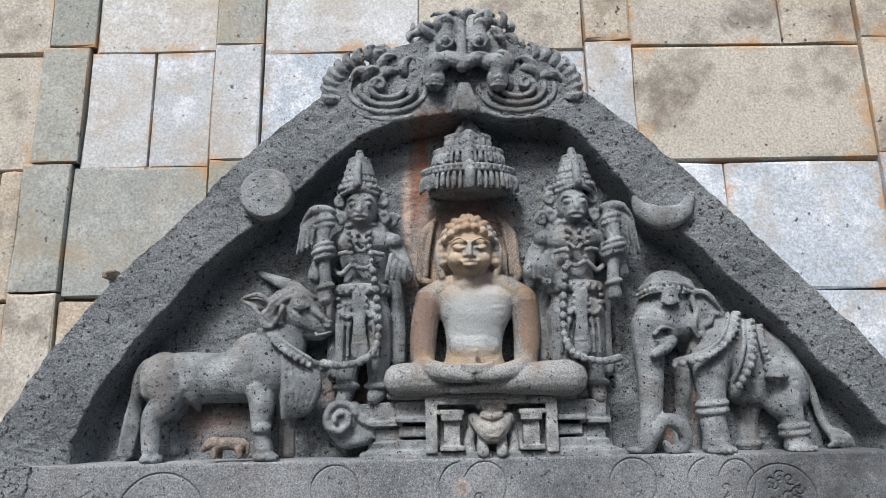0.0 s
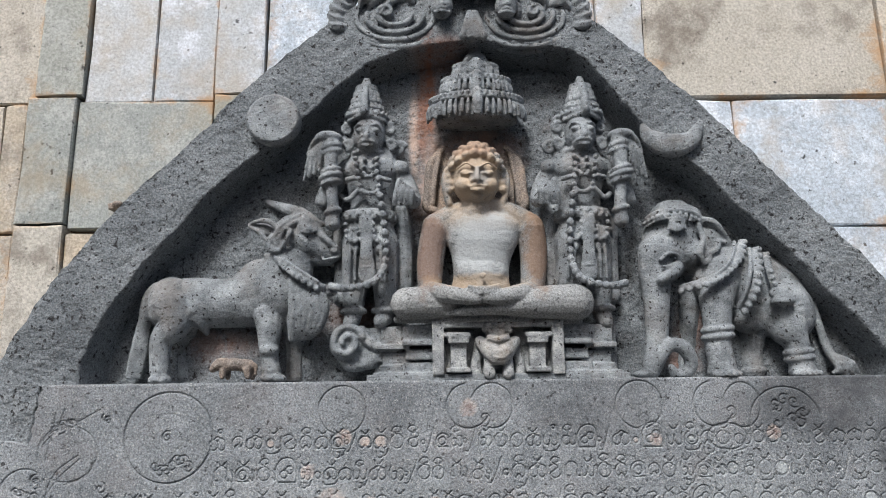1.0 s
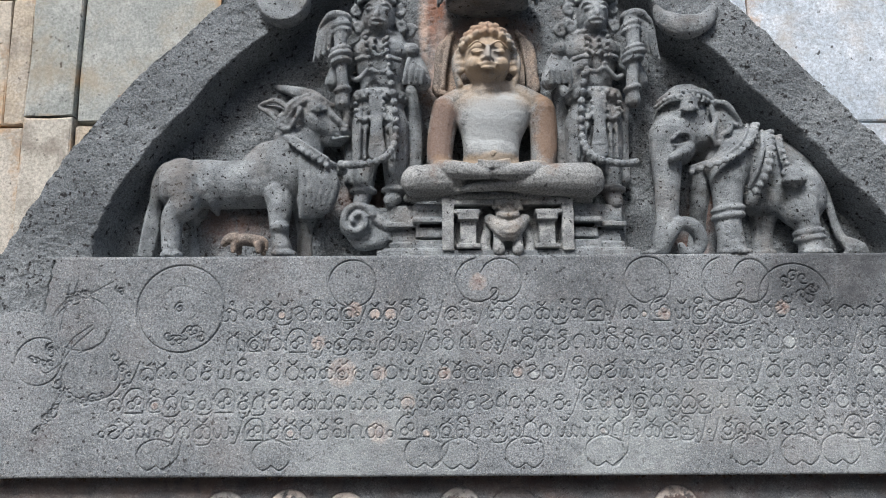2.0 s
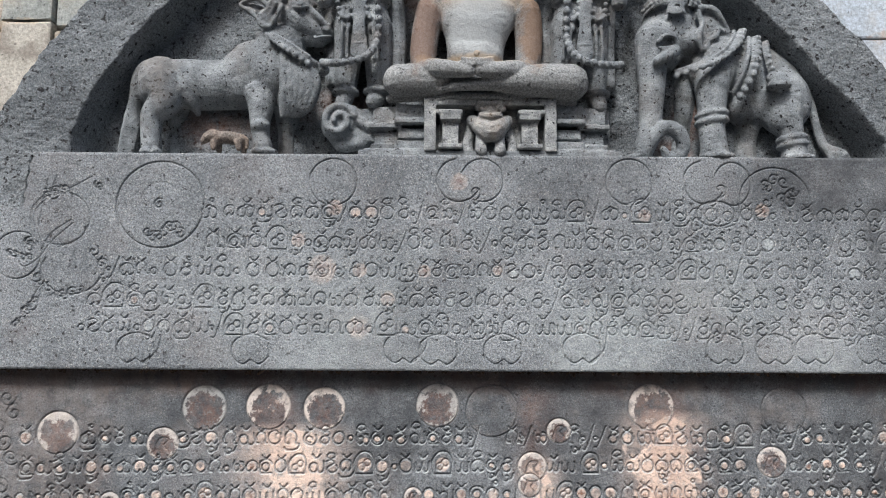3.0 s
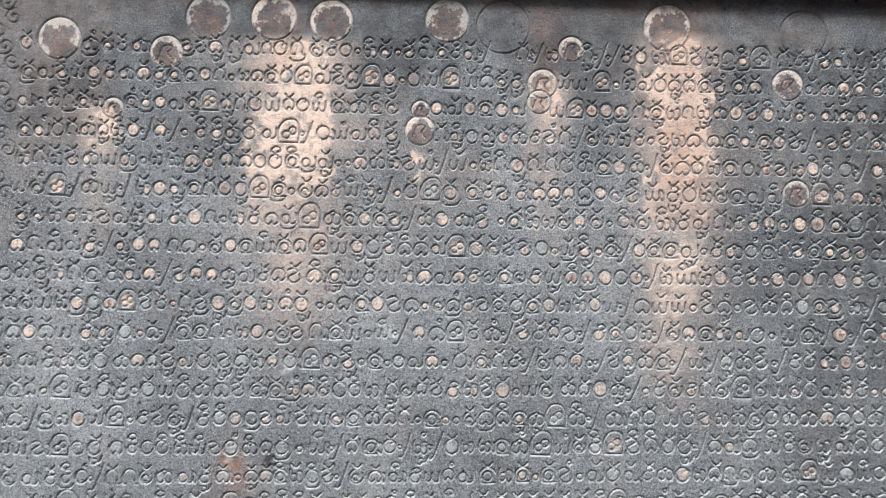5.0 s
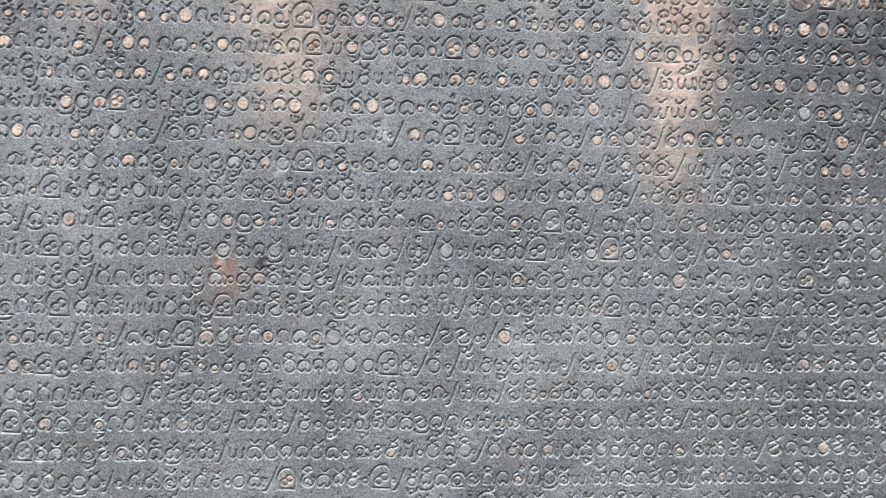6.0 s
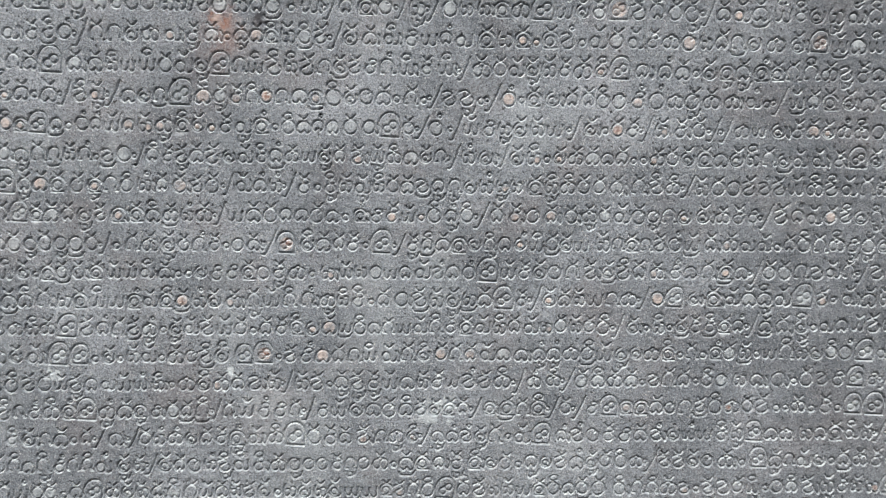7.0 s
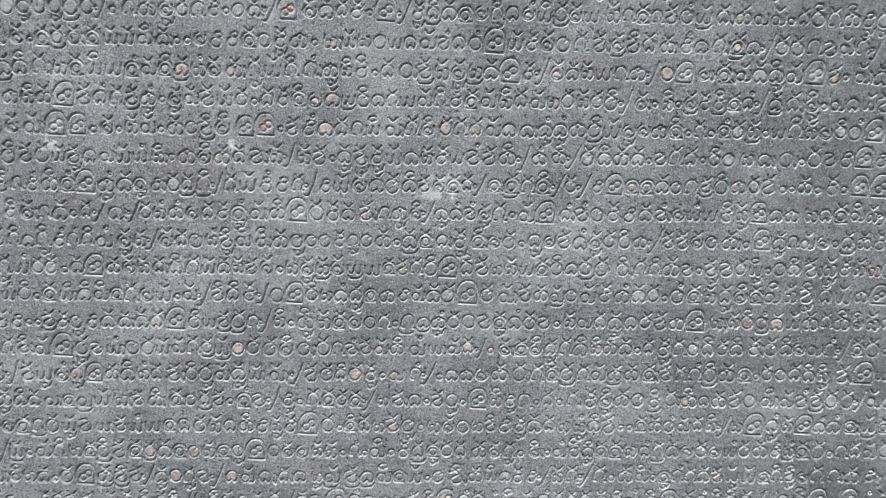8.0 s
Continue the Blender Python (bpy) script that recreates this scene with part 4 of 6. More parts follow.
def seated_statue():
    c = Carving()
    # round head with snail curls, long ears and a worn, lowered gaze
    x, y, z = 0.197, 0.022, 2.584
    c.ball((x, y, z), 0.0365, 0.038, 0.046, seg=20)
    c.ball((x, y - 0.004, z - 0.014), 0.035, 0.034, 0.034, seg=20)
    c.ball((x, y - 0.014, z - 0.038), 0.0135, 0.018, 0.0095)
    for el, n, size in ((30, 11, 0.0078), (47, 10, 0.0076), (64, 8, 0.0074), (82, 5, 0.007)):
        for k in range(n):
            az = radians(-105 + 210 * (k + 0.5 * (el in (47, 82))) / (n - 0.5))
            e = radians(el - 24 * math.sin(az) ** 2)
            px, py, pz = x + 0.04 * math.cos(e) * math.sin(az), y - 0.04 * math.cos(e) * math.cos(az), z + 0.002 + 0.047 * math.sin(e)
            c.ball((px, py, pz), size, size, size * 0.9, seg=10)
            c.ball((px, py - size * 0.75, pz), size * 0.42, seg=8)
    for s in (-1, 1):
        for k in range(4):
            c.ball((x + s * 0.0405, y - 0.006, z + 0.008 - 0.0105 * k), 0.0066, seg=8)
        c.tube([(x + s * 0.043, y + 0.008, z + 0.012), (x + s * 0.047, y, z - 0.008), (x + s * 0.045, y, z - 0.03), (x + s * 0.041, y + 0.002, z - 0.044)], [0.006, 0.0065, 0.0055, 0.006], n=18, flat=1.3)
        c.tube([(x + s * 0.005, y - 0.041, z + 0.002), (x + s * 0.017, y - 0.04, z + 0.0075), (x + s * 0.031, y - 0.027, z + 0.002)], 0.0018, n=12)
        c.ball((x + s * 0.0165, y - 0.0325, z - 0.005), 0.0095, 0.0055, 0.0048)
        c.tube([(x + s * 0.0075, y - 0.038, z - 0.0065), (x + s * 0.0165, y - 0.0385, z - 0.0085), (x + s * 0.026, y - 0.031, z - 0.006)], 0.001, n=10)
        c.ball((x + s * 0.0185, y - 0.024, z - 0.022), 0.014, 0.014, 0.012)
    c.tube([(x, y - 0.04, z + 0.002), (x - 0.001, y - 0.046, z - 0.018)], [0.003, 0.005])
    for s in (-1, 1):
        c.ball((x - 0.001 + s * 0.006, y - 0.041, z - 0.019), 0.0036, 0.004, 0.003, seg=8)
    c.tube([(x - 0.013, y - 0.037, z - 0.0275), (x, y - 0.0425, z - 0.0265), (x + 0.013, y - 0.037, z - 0.0275)], 0.0024)
    c.tube([(x - 0.01, y - 0.037, z - 0.032), (x, y - 0.041, z - 0.0335), (x + 0.01, y - 0.037, z - 0.032)], 0.0028)
    c.tube([(0.196, 0.028, 2.541), (0.196, 0.032, 2.526)], [0.0252, 0.0302])
    # trunk: sloping shoulders, full chest, drawn-in waist
    c.tube([(0.2084, 0.034, 2.5383), (0.2082, 0.036, 2.5262), (0.2067, 0.034, 2.5080), (0.2048, 0.030, 2.4828), (0.2033, 0.030, 2.4567), (0.2024, 0.030, 2.4267), (0.2018, 0.030, 2.4055)], [0.0252, 0.0487, 0.0638, 0.0554, 0.0454, 0.0420, 0.0470], n=40, sides=28, flat=0.5)
    c.tube([(0.1387, 0.036, 2.5129), (0.1722, 0.036, 2.5267), (0.2084, 0.036, 2.5333), (0.2442, 0.036, 2.5257), (0.2769, 0.036, 2.5109)], [0.0185, 0.0202, 0.0218, 0.0202, 0.0185], n=26, sides=16)
    c.ball((0.2055, 0.022, 2.4937), 0.052, 0.02, 0.03, seg=20)
    c.ball((0.2020, 0.020, 2.4342), 0.038, 0.014, 0.03, seg=18)
    # arms held away from the body
    c.tube([(0.1351, 0.034, 2.5056), (0.1277, 0.034, 2.4671), (0.1247, 0.030, 2.4279), (0.1271, 0.022, 2.4027)], [0.0227, 0.0210, 0.0193, 0.0160], n=24, sides=16)
    c.tube([(0.2799, 0.034, 2.5034), (0.2834, 0.034, 2.4647), (0.2811, 0.030, 2.4255), (0.2755, 0.022, 2.4004)], [0.0227, 0.0210, 0.0193, 0.0160], n=24, sides=16)
    c.tube([(0.1246, 0.016, 2.4039), (0.1397, -0.010, 2.3985), (0.1637, -0.024, 2.3924), (0.1914, -0.030, 2.3876)], [0.016, 0.0145, 0.0125, 0.009], n=20, sides=14)
    c.tube([(0.2773, 0.016, 2.4016), (0.2588, -0.010, 2.3967), (0.2335, -0.024, 2.3913), (0.2057, -0.030, 2.3889)], [0.016, 0.0145, 0.0125, 0.009], n=20, sides=14)
    c.scroll((0.2027, -0.006, 2.4240), 0.004, 0.003, 1.0, 0, 0.0016)
    c.ball((0.201, -0.024, 2.399), 0.0319, 0.013, 0.0076)
    for k in range(4):
        x, y, z = (0.201, -0.034, 2.401)
        c.tube([(x - 0.022, y, z - 0.003 * k + 0.004), (x, y - 0.004, z - 0.0026 * k + 0.001), (x + 0.024, y + 0.002, z - 0.003 * k + 0.006)], 0.0022)
    # crossed legs
    c.tube([(0.09, 0.006, 2.386), (0.143, 0.006, 2.387), (0.201, 0.012, 2.389), (0.255, 0.014, 2.394), (0.302, 0.018, 2.403)], [0.0235, 0.0244, 0.0151, 0.0101, 0.0059], n=26, sides=16)
    c.tube([(0.34, 0.006, 2.385), (0.281, -0.004, 2.384), (0.223, -0.014, 2.376), (0.167, -0.014, 2.37)], [0.0269, 0.0227, 0.0109, 0.0059], n=26, sides=16)
    c.ball((0.21, 0.03, 2.388), 0.1176, 0.024, 0.0185, seg=20)
    c.tube([(0.142, -0.006, 2.368), (0.175, -0.012, 2.37), (0.207, -0.01, 2.371)], [0.003, 0.004, 0.004])
    c.tube([(0.076, 0.018, 2.363), (0.207, 0, 2.362), (0.346, 0.018, 2.359)], 0.0055)
    return c.done("seated_statue", "cross-legged seated basalt statue with ochre-stained head and shoulders", "statue", 0.0017, SEATED, coarse=0.0002)


DUSTED = stone("pale_dusted_basalt", (0.31, 0.325, 0.33), (0.17, 0.18, 0.185), (0.5, 0.51, 0.5), flecks=0.4, pits=1.0, bump=0.8, speckle=0.55, sparse=-0.01, blotch=45.0, grain=620, tint=(0.3, 0.22, 0.15), tint_amount=0.5)


def throne():
    whole = holder("throne", "stepped stone throne with small lion between posts, under the seated statue", "pedestal")
    x, _, z = (0.223, 0.01, 2.322)

    def piece(name, c):
        return c.done(name, "", "", 0.0017, DUSTED if name in ("frame", "post", "lion_carving") else None, parent=whole, floor=2.2745, coarse=0.0004)
    c = Carving()
    c.box((x, 0.05, z + 0.001), 0.1898, 0.05, 0.0773)
    c.box((x, 0.018, z + 0.0328), 0.1915, 0.034, 0.0109)
    for sx in (-1, 1):
        c.box((x + sx * 0.0865, 0.016, z - 0.0034), 0.0168, 0.03, 0.0739)
    piece("frame", c)
    for sx in (-1, 1):
        c = Carving()
        c.box((x + sx * 0.0571, 0.018, z - 0.0084), 0.0235, 0.026, 0.0504)
        c.box((x + sx * 0.0588, 0.012, z + 0.0168), 0.0386, 0.03, 0.0067)
        c.box((x + sx * 0.0571, 0.013, z + 0.0076), 0.0302, 0.03, 0.005)
        c.box((x + sx * 0.0571, 0.013, z - 0.0336), 0.0353, 0.03, 0.0067)
        piece("post", c)
        c = Carving()
        for k, (dx, w, dz, h, y) in enumerate(((136, 55, 26, 26, .022), (180, 48, 24, 28, .03), (136, 58, 8, 9, .014), (182, 56, 2, 9, .022), (134, 50, -12, 18, .024), (176, 50, -16, 18, .032), (136, 56, -34, 16, .02), (180, 52, -37, 16, .026), (160, 110, -46, 8, .012))):
            c.box((x + sx * (dx * 0.00084), y + 0.02, z + (dz * 0.00084)), (w * 0.00084), 0.05, (h * 0.00084), tilt=sx * 1.5 * (k % 2))
        c.box((x + sx * 0.1344, 0.066, z - 0.002), 0.0941, 0.05, 0.0739)
        piece("step_block", c)
    c = Carving()
    c.box((x, 0.045, z - 0.0462), 0.3797, 0.08, 0.0151)
    piece("base", c)
    c = Carving()
    c.ball((x, 0.018, z + 0.0202), 0.0185, 0.02, 0.016)
    for k in range(6):
        c.ball((x - 0.0151 + 0.006 * k, 0.002, z + 0.0311), 0.005, seg=8)
        c.ball((x - 0.0185 + 0.0074 * k, 0.004, z + 0.0244 - 0.002 * (k % 2)), 0.0046, seg=8)
    c.tube([(x - 0.0134, 0.0, z + 0.0118), (x, -0.006, z + 0.0092), (x + 0.0134, 0.0, z + 0.0118)], 0.0045)
    c.tube([(x - 0.0252, 0.012, z + 0.0067), (x, -0.002, z - 0.0134), (x + 0.0252, 0.012, z + 0.0067)], [0.009, 0.015, 0.009])
    for dx, dy in ((-38, .02), (-16, .006), (16, .006), (38, .02)):
        c.tube([(x + (dx * 0.00084) * 0.8, dy + 0.004, z), (x + (dx * 0.00084), dy, z - 0.0235), (x + (dx * 0.00084), dy - 0.003, z - 0.0386)], [0.01, 0.008, 0.009])
    piece("lion_carving", c)
    c = Carving()
    cx, cy, cz = (0.002, 0.035, 2.331)
    c.scroll((cx, cy - 0.012, cz), 0.0252, 0.0042, 1.6, 20, 0.006, 0.006)
    c.ball((cx, cy + 0.01, cz), 0.0302, 0.024, 0.0277)
    c.box((cx + 0.04, cy + 0.02, cz - 0.004), 0.07, 0.05, 0.05)
    c.tube([(0.021, 0.03, 2.347), (0.042, 0.03, 2.326), (0.075, 0.03, 2.322)], [0.01, 0.008, 0.006])
    c.tube([(0.037, 0.04, 2.304), (0.007, 0.04, 2.298), (-0.01, 0.042, 2.308)], [0.012, 0.01, 0.005])
    piece("scroll", c)
    return whole


def canopy():
    whole = holder("canopy", "three-tiered fringed stone canopy above the seated statue", "canopy")
    x, y, z = (0.201, 0.036, 2.676)
    for dz, h, r, n in ((0, 50, 92, 24), (52, 36, 68, 19), (88, 30, 44, 13)):
        c = Carving()
        dz, h, r = (dz * 0.00084), (h * 0.00084), (r * 0.00084)
        c.lathe((x, y, z + dz), [(-0.002, r * 0.72), (0, r * 0.83), (h * 0.25, r * 0.84), (h * 0.6, r * 0.83), (h * 0.8, r * 0.84), (h, r * 0.62)], 0.55, 40)
        c.band((x, y, z + dz + h * 0.72), r * 0.93, 0.0046, 0.55)
        c.band((x, y, z + dz + h * 0.95), r * 0.75, 0.0038, 0.55)
        for k in range(n):
            a = math.pi + math.pi * (k + 0.5) / n
            px, py = x + r * math.cos(a), y + 0.55 * r * math.sin(a)
            c.tube([(px, py, z + dz - 0.001 + 0.003 * (k % 2)), (px, py - 0.001, z + dz + h * 0.33), (px * 0.97 + x * 0.03, py, z + dz + h * 0.58)], [0.0036, 0.004, 0.0032] if k % 2 else [0.0026, 0.003, 0.0024], n=5, sides=7)
            c.ball((px * 0.96 + x * 0.04, py, z + dz + h * 0.84), 0.0036, seg=8)
        c.tube([(x, y - 0.55 * r, z + dz + h * 0.05), (x, y - 0.56 * r, z + dz + h * 0.55), (x, y - 0.42 * r, z + dz + h)], [0.008, 0.0085, 0.0065])
        c.ball((x, y - 0.53 * r, z + dz + h * 0.85), 0.0085)
        c.done("tier", "", "", 0.0014, parent=whole, coarse=0.0004)
    c = Carving()
    c.lathe((x, y, z + 0.0941), [(0, 0.0252), (0.0101, 0.0218), (0.0218, 0.0168)], 0.6)
    c.lathe((x, y, z + 0.1126), [(0, 0.0185), (0.0084, 0.0101), (0.0336, 0.0084), (0.0437, 0.0118)], 0.6)
    c.done("finial", "", "", 0.0018, parent=whole)
    return whole


def crest():
    whole = holder("crest", "worn stone monster-mask crest with curling foliage at the peak", "crest")
    r = random.Random(9)

    def piece(name, c):
        return c.done(name, "", "", 0.0019, parent=whole, coarse=0.0005)

    def leaf(c, root, lean, length, width, curl, y):
        """A curling tongue of foliage with a rolled tip and a raised midrib."""
        x, z = root
        pts = []
        for k in range(6):
            u = k / 5
            a = radians(lean + curl * u)
            x, z = (x + math.cos(a) * length / 5, z + math.sin(a) * length / 5) if k else (x, z)
            pts.append((x, y - 0.008 * math.sin(math.pi * u), z))
        c.tube(pts, [width * w for w in (0.55, 0.9, 1.0, 0.85, 0.6, 0.35)], n=18, sides=8, flat=0.7)
        c.tube([(x, y - 0.55 * width, z) for x, y, z in pts], [width * w * 0.28 for w in (0.6, 1, 1, 1, 0.8, 0.5)], n=14, sides=6)

    def locks(c, centre, rx, rz, count, low):
        """Tongues of foliage fanning from the middle of a mass to its rim, in rows that overlap."""
        x, y, z = centre
        for ring, reach in ((0, 0.55), (1, 0.8), (2, 0.98)):
            n = count // 3
            for k in range(n):
                a = 180 * (k + 0.5 + 0.3 * (ring % 2)) / n
                px, pz = x + rx * reach * math.cos(radians(a)), z + rz * reach * math.sin(radians(a))
                if pz > z + low:
                    leaf(c, (px, pz), a + r.uniform(-25, 25), r.uniform(0.024, 0.04), r.uniform(0.006, 0.0085), r.choice((-1, 1)) * r.uniform(70, 150), y - 0.045 * math.sqrt(max(0.06, 1 - reach * reach)) - 0.002)

    # mask: brow, nose ridge, bulging eyes and hanging side snouts
    c = Carving()
    c.ball((0.198, 0.05, 2.921), 0.0991, 0.05, 0.0638, seg=20)
    c.ball((0.199, 0.052, 2.865), 0.0504, 0.032, 0.037)
    c.tube([(0.145, 0, 2.882), (0.168, -0.006, 2.894), (0.197, -0.01, 2.882), (0.223, -0.006, 2.893), (0.25, 0, 2.88)], [0.01, 0.011, 0.012, 0.011, 0.01], n=26)
    for x, y, z in ((0.167, 0, 2.922), (0.222, 0, 2.921)):
        c.ball((x, y + 0.002, z), 0.017, 0.016, 0.016)
        c.ball((x, y - 0.013, z), 0.0065)
        c.scroll((x, y - 0.01, z), 0.0125, 0.0115, 1.0, 0, 0.0026)
        c.tube([(x, y + 0.008, z + 0.012), (x + 0.004, y + 0.012, z + 0.036), (x + 0.012, y + 0.02, z + 0.05)], [0.01, 0.011, 0.007])
        c.tube([(x - 0.018, y, z + 0.006), (x, y - 0.008, z + 0.019), (x + 0.018, y, z + 0.006)], 0.0034)
    c.tube([(0.193, -0.012, 2.875), (0.193, -0.006, 2.921), (0.191, 0.014, 2.979)], [0.01, 0.008, 0.009])
    for a, b in (((0.178, 0, 2.894), (0.175, 0.02, 2.981)), ((0.21, 0, 2.894), (0.21, 0.02, 2.979))):
        c.tube([a, b], 0.004)
    for (x, y, z), s in (((0.148, 0, 2.86), -1), ((0.25, 0, 2.858), 1)):
        c.tube([(x - s * 0.016, y - 0.004, z + 0.028), (x, y - 0.01, z + 0.022), (x + s * 0.002, y - 0.004, z)], [0.013, 0.016, 0.014])
        c.ball((x, y, z), 0.018, 0.018, 0.021)
        c.ball((x, y - 0.014, z + 0.01), 0.0052)
        for k in range(3):
            c.tube([(x - 0.013, y - 0.006, z - 0.002 - 0.006 * k), (x, y - 0.018 + 0.002 * k, z - 0.005 - 0.006 * k), (x + 0.013, y - 0.006, z - 0.002 - 0.006 * k)], 0.0024)
    locks(c, (0.199, 0.05, 2.935), 0.088, 0.05, 27, 0.004)
    piece("mask", c)

    # fluted pendant under the mask
    c = Carving()
    x, y, z = (0.196, 0.0, 2.806)
    for dx in (-12, -4, 5, 13):
        c.tube([(x + (dx * 0.00084) * 0.5, y, z + 0.042), (x + (dx * 0.00084), y - 0.006, z + 0.0185), (x + (dx * 0.00084) * 1.5, y - 0.003, z)], [0.005, 0.0055, 0.007])
    c.ball((x, y + 0.012, z + 0.0202), 0.0151, 0.016, 0.0252)
    piece("pendant", c)

    # wings: strands coiled in a bowl round a spiral eye, with tongues of foliage fanning out above
    for sx, wx in ((1, 0.0783), (-1, 0.2757)):
        wz = 2.8480
        c = Carving()
        wx -= sx * 0.006
        c.ball((wx, 0.054, wz + 0.004), 0.085, 0.03, 0.057, seg=20)
        for k, rr in enumerate((0.019, 0.031, 0.043, 0.055)):
            turn = [(wx + sx * rr * 1.45 * math.cos(a), 0.004 + 0.0035 * k, wz + rr * 0.93 * math.sin(a)) for a in (radians(12 - 16 * i) for i in range(14 - (k == 0)))]
            c.tube(turn, [0.0036] + [0.0047] * (len(turn) - 2) + [0.003], n=44, sides=8)
            c.tube([(x, y + 0.014, z) for x, y, z in turn], 0.0065, n=30, sides=8)
        c.scroll((wx - sx * 0.014, 0.004, wz + 0.004), 0.0135, 0.003, -1.2 * sx, 200 if sx > 0 else -20, 0.0042, 0.006)
        for k in range(8):
            a = radians(150 - 2 * k + 14 * (k - 3)) if sx > 0 else radians(30 + 2 * k - 14 * (k - 3))
            leaf(c, (wx + 0.08 * math.cos(a), wz + 0.054 * math.sin(a)), math.degrees(a) + sx * 55, 0.036, 0.0085, -sx * 130, 0.016)
        for k in range(5):
            a = radians(90 + sx * (62 - 27 * k))
            leaf(c, (wx + 0.045 * math.cos(a), wz + 0.032 * math.sin(a)), 90 + sx * (20 + 12 * k), 0.044, 0.0085, (1 if k % 2 else -1) * 140, 0.014 - 0.002 * (k % 2))
        for k in range(6):
            a = radians(90 + sx * (75 - 26 * k))
            leaf(c, (wx + 0.07 * math.cos(a), wz + 0.056 * math.sin(a)), 90 + sx * (50 - 22 * k), 0.042, 0.0092, (1 if k % 2 else -1) * 120, 0.024)
        piece("scroll_wing", c)
    return whole


def attendant(name, x0, flip, label):
    """A crowned standing statue with a fly-whisk; built about its own axis and mirrored by flip."""
    c = Carving()

    def at(*pts):
        return [(x0 + flip * x, y, z) for x, y, z in pts]

    def one(p):
        return at(p)[0]
    # tall crown of rings
    x, y, z = one((-0.003, 0.022, 2.68))
    c.lathe((x, y, z), [(0, 0.0311), (0.0084, 0.026), (0.0252, 0.021), (0.0462, 0.0151), (0.0521, 0.0092), (0.0672, 0.005)], 0.8, 24)
    for dz, r in ((0, 38), (14, 31), (28, 27), (41, 23), (54, 19)):
        c.band((x, y, z + (dz * 0.00084)), (r * 0.00084), 0.003, 0.8)
        for k in range(9):
            a = math.pi + math.pi * (k + 0.5) / 9
            c.ball((x + (r * 0.00084) * math.cos(a), y + 0.8 * (r * 0.00084) * math.sin(a), z + (dz * 0.00084) + 0.005), 0.0028, seg=8)
    c.tube([(x, y - 0.03, z), (x, y - 0.026, z + 0.0252), (x, y - 0.012, z + 0.0504)], [0.007, 0.006, 0.004])
    c.tube(at((-0.03, 0.014, 2.672), (-0.002, -0.006, 2.675), (0.028, 0.014, 2.671)), 0.0036)
    # face
    c.ball(one((0.002, 0.018, 2.649)), 0.0244, 0.028, 0.0311, seg=18)
    c.ball(one((0.002, 0.01, 2.633)), 0.0168, 0.02, 0.0143)
    c.tube(at((0.002, -0.007, 2.655), (0.001, -0.012, 2.638)), [0.0025, 0.005])
    for s in (-1, 1):
        x, y, z = one((0.002, -0.008, 2.651))
        c.tube([(x + s * 0.005, y, z + 0.005), (x + s * 0.014, y + 0.001, z + 0.008), (x + s * 0.021, y + 0.008, z + 0.003)], 0.0016)
        c.ball((x + s * 0.0115, y + 0.003, z - 0.001), 0.0066, 0.0045, 0.0036)
    c.tube(at((-0.01, -0.008, 2.63), (0.001, -0.012, 2.632), (0.014, -0.008, 2.63)), 0.0026)
    c.tube(at((-0.008, -0.006, 2.627), (0.001, -0.01, 2.624), (0.011, -0.006, 2.626)), 0.0026)
    # locks and ear drops beside the face
    for s in (-1, 1):
        for k in range(4):
            x, y, z = one((0.002, 0.026, 2.675))
            c.scroll((x + s * (0.031 + 0.003 * (k % 2)), y - 0.004 * (k % 2), z - 0.013 * k), 0.008, 0.003, 1.2, 90 * k, 0.0045)
    c.scroll(one((0.048, 0.03, 2.632)), 0.011, 0.003, 1.2, 30, 0.005)
    # trunk
    c.tube(at((0.002, 0.03, 2.627), (0.002, 0.03, 2.614)), [0.0202, 0.0235])
    c.band(one((0.002, 0.03, 2.622)), 0.0252, 0.004, 0.9)
    c.tube(at((0.006, 0.036, 2.601), (0.005, 0.034, 2.572), (0.006, 0.032, 2.54), (0.003, 0.03, 2.509), (0.004, 0.032, 2.483)), [0.0437, 0.0386, 0.0328, 0.037, 0.037], n=22, sides=18, flat=0.65)
    c.ball(one((0.003, 0.026, 2.595)), 0.0437, 0.026, 0.0235, seg=18)
    # belts and skirt swags
    c.ball(one((0.004, 0.02, 2.485)), 0.0386, 0.016, 0.0302, seg=18)
    for pz, w in ((524, 45), (536, 47)):
        c.beads([(x0 + flip * ((k * w / 6 * 0.00084)), 0.008 + 0.02 * (k / 6) ** 2, one((0.001, 0, 2.504))[2] - 0.00084 * (pz - 530)) for k in range(-6, 7)], 0.004, 11)
    for k in range(-1, 2):
        x, y, z = one((0.003, 0, 2.492))
        x += (20 * k * 0.00084)
        y += 0.007 + 0.0035 * k * k
        c.tube([(x - 0.0076, y, z), (x - 0.0042, y - 0.004, z - 0.0134), (x, y - 0.005, z - 0.0176), (x + 0.0042, y - 0.004, z - 0.0134), (x + 0.0076, y, z)], 0.003, n=14)
        c.ball((x, y - 0.002, z - 0.0235), 0.0052, 0.008, 0.009)
    # necklace, cords and pendant
    c.beads(at((-0.016, -0.002, 2.606), (-0.012, -0.006, 2.581), (-0.006, -0.002, 2.557), (0.007, -0.004, 2.55), (0.019, -0.002, 2.557), (0.017, -0.006, 2.58), (0.017, -0.002, 2.606)), 0.0042, 15)
    c.beads(at((-0.002, -0.002, 2.604), (-0.002, -0.006, 2.579), (0.011, -0.006, 2.579), (0.012, -0.002, 2.603)), 0.0036, 8)
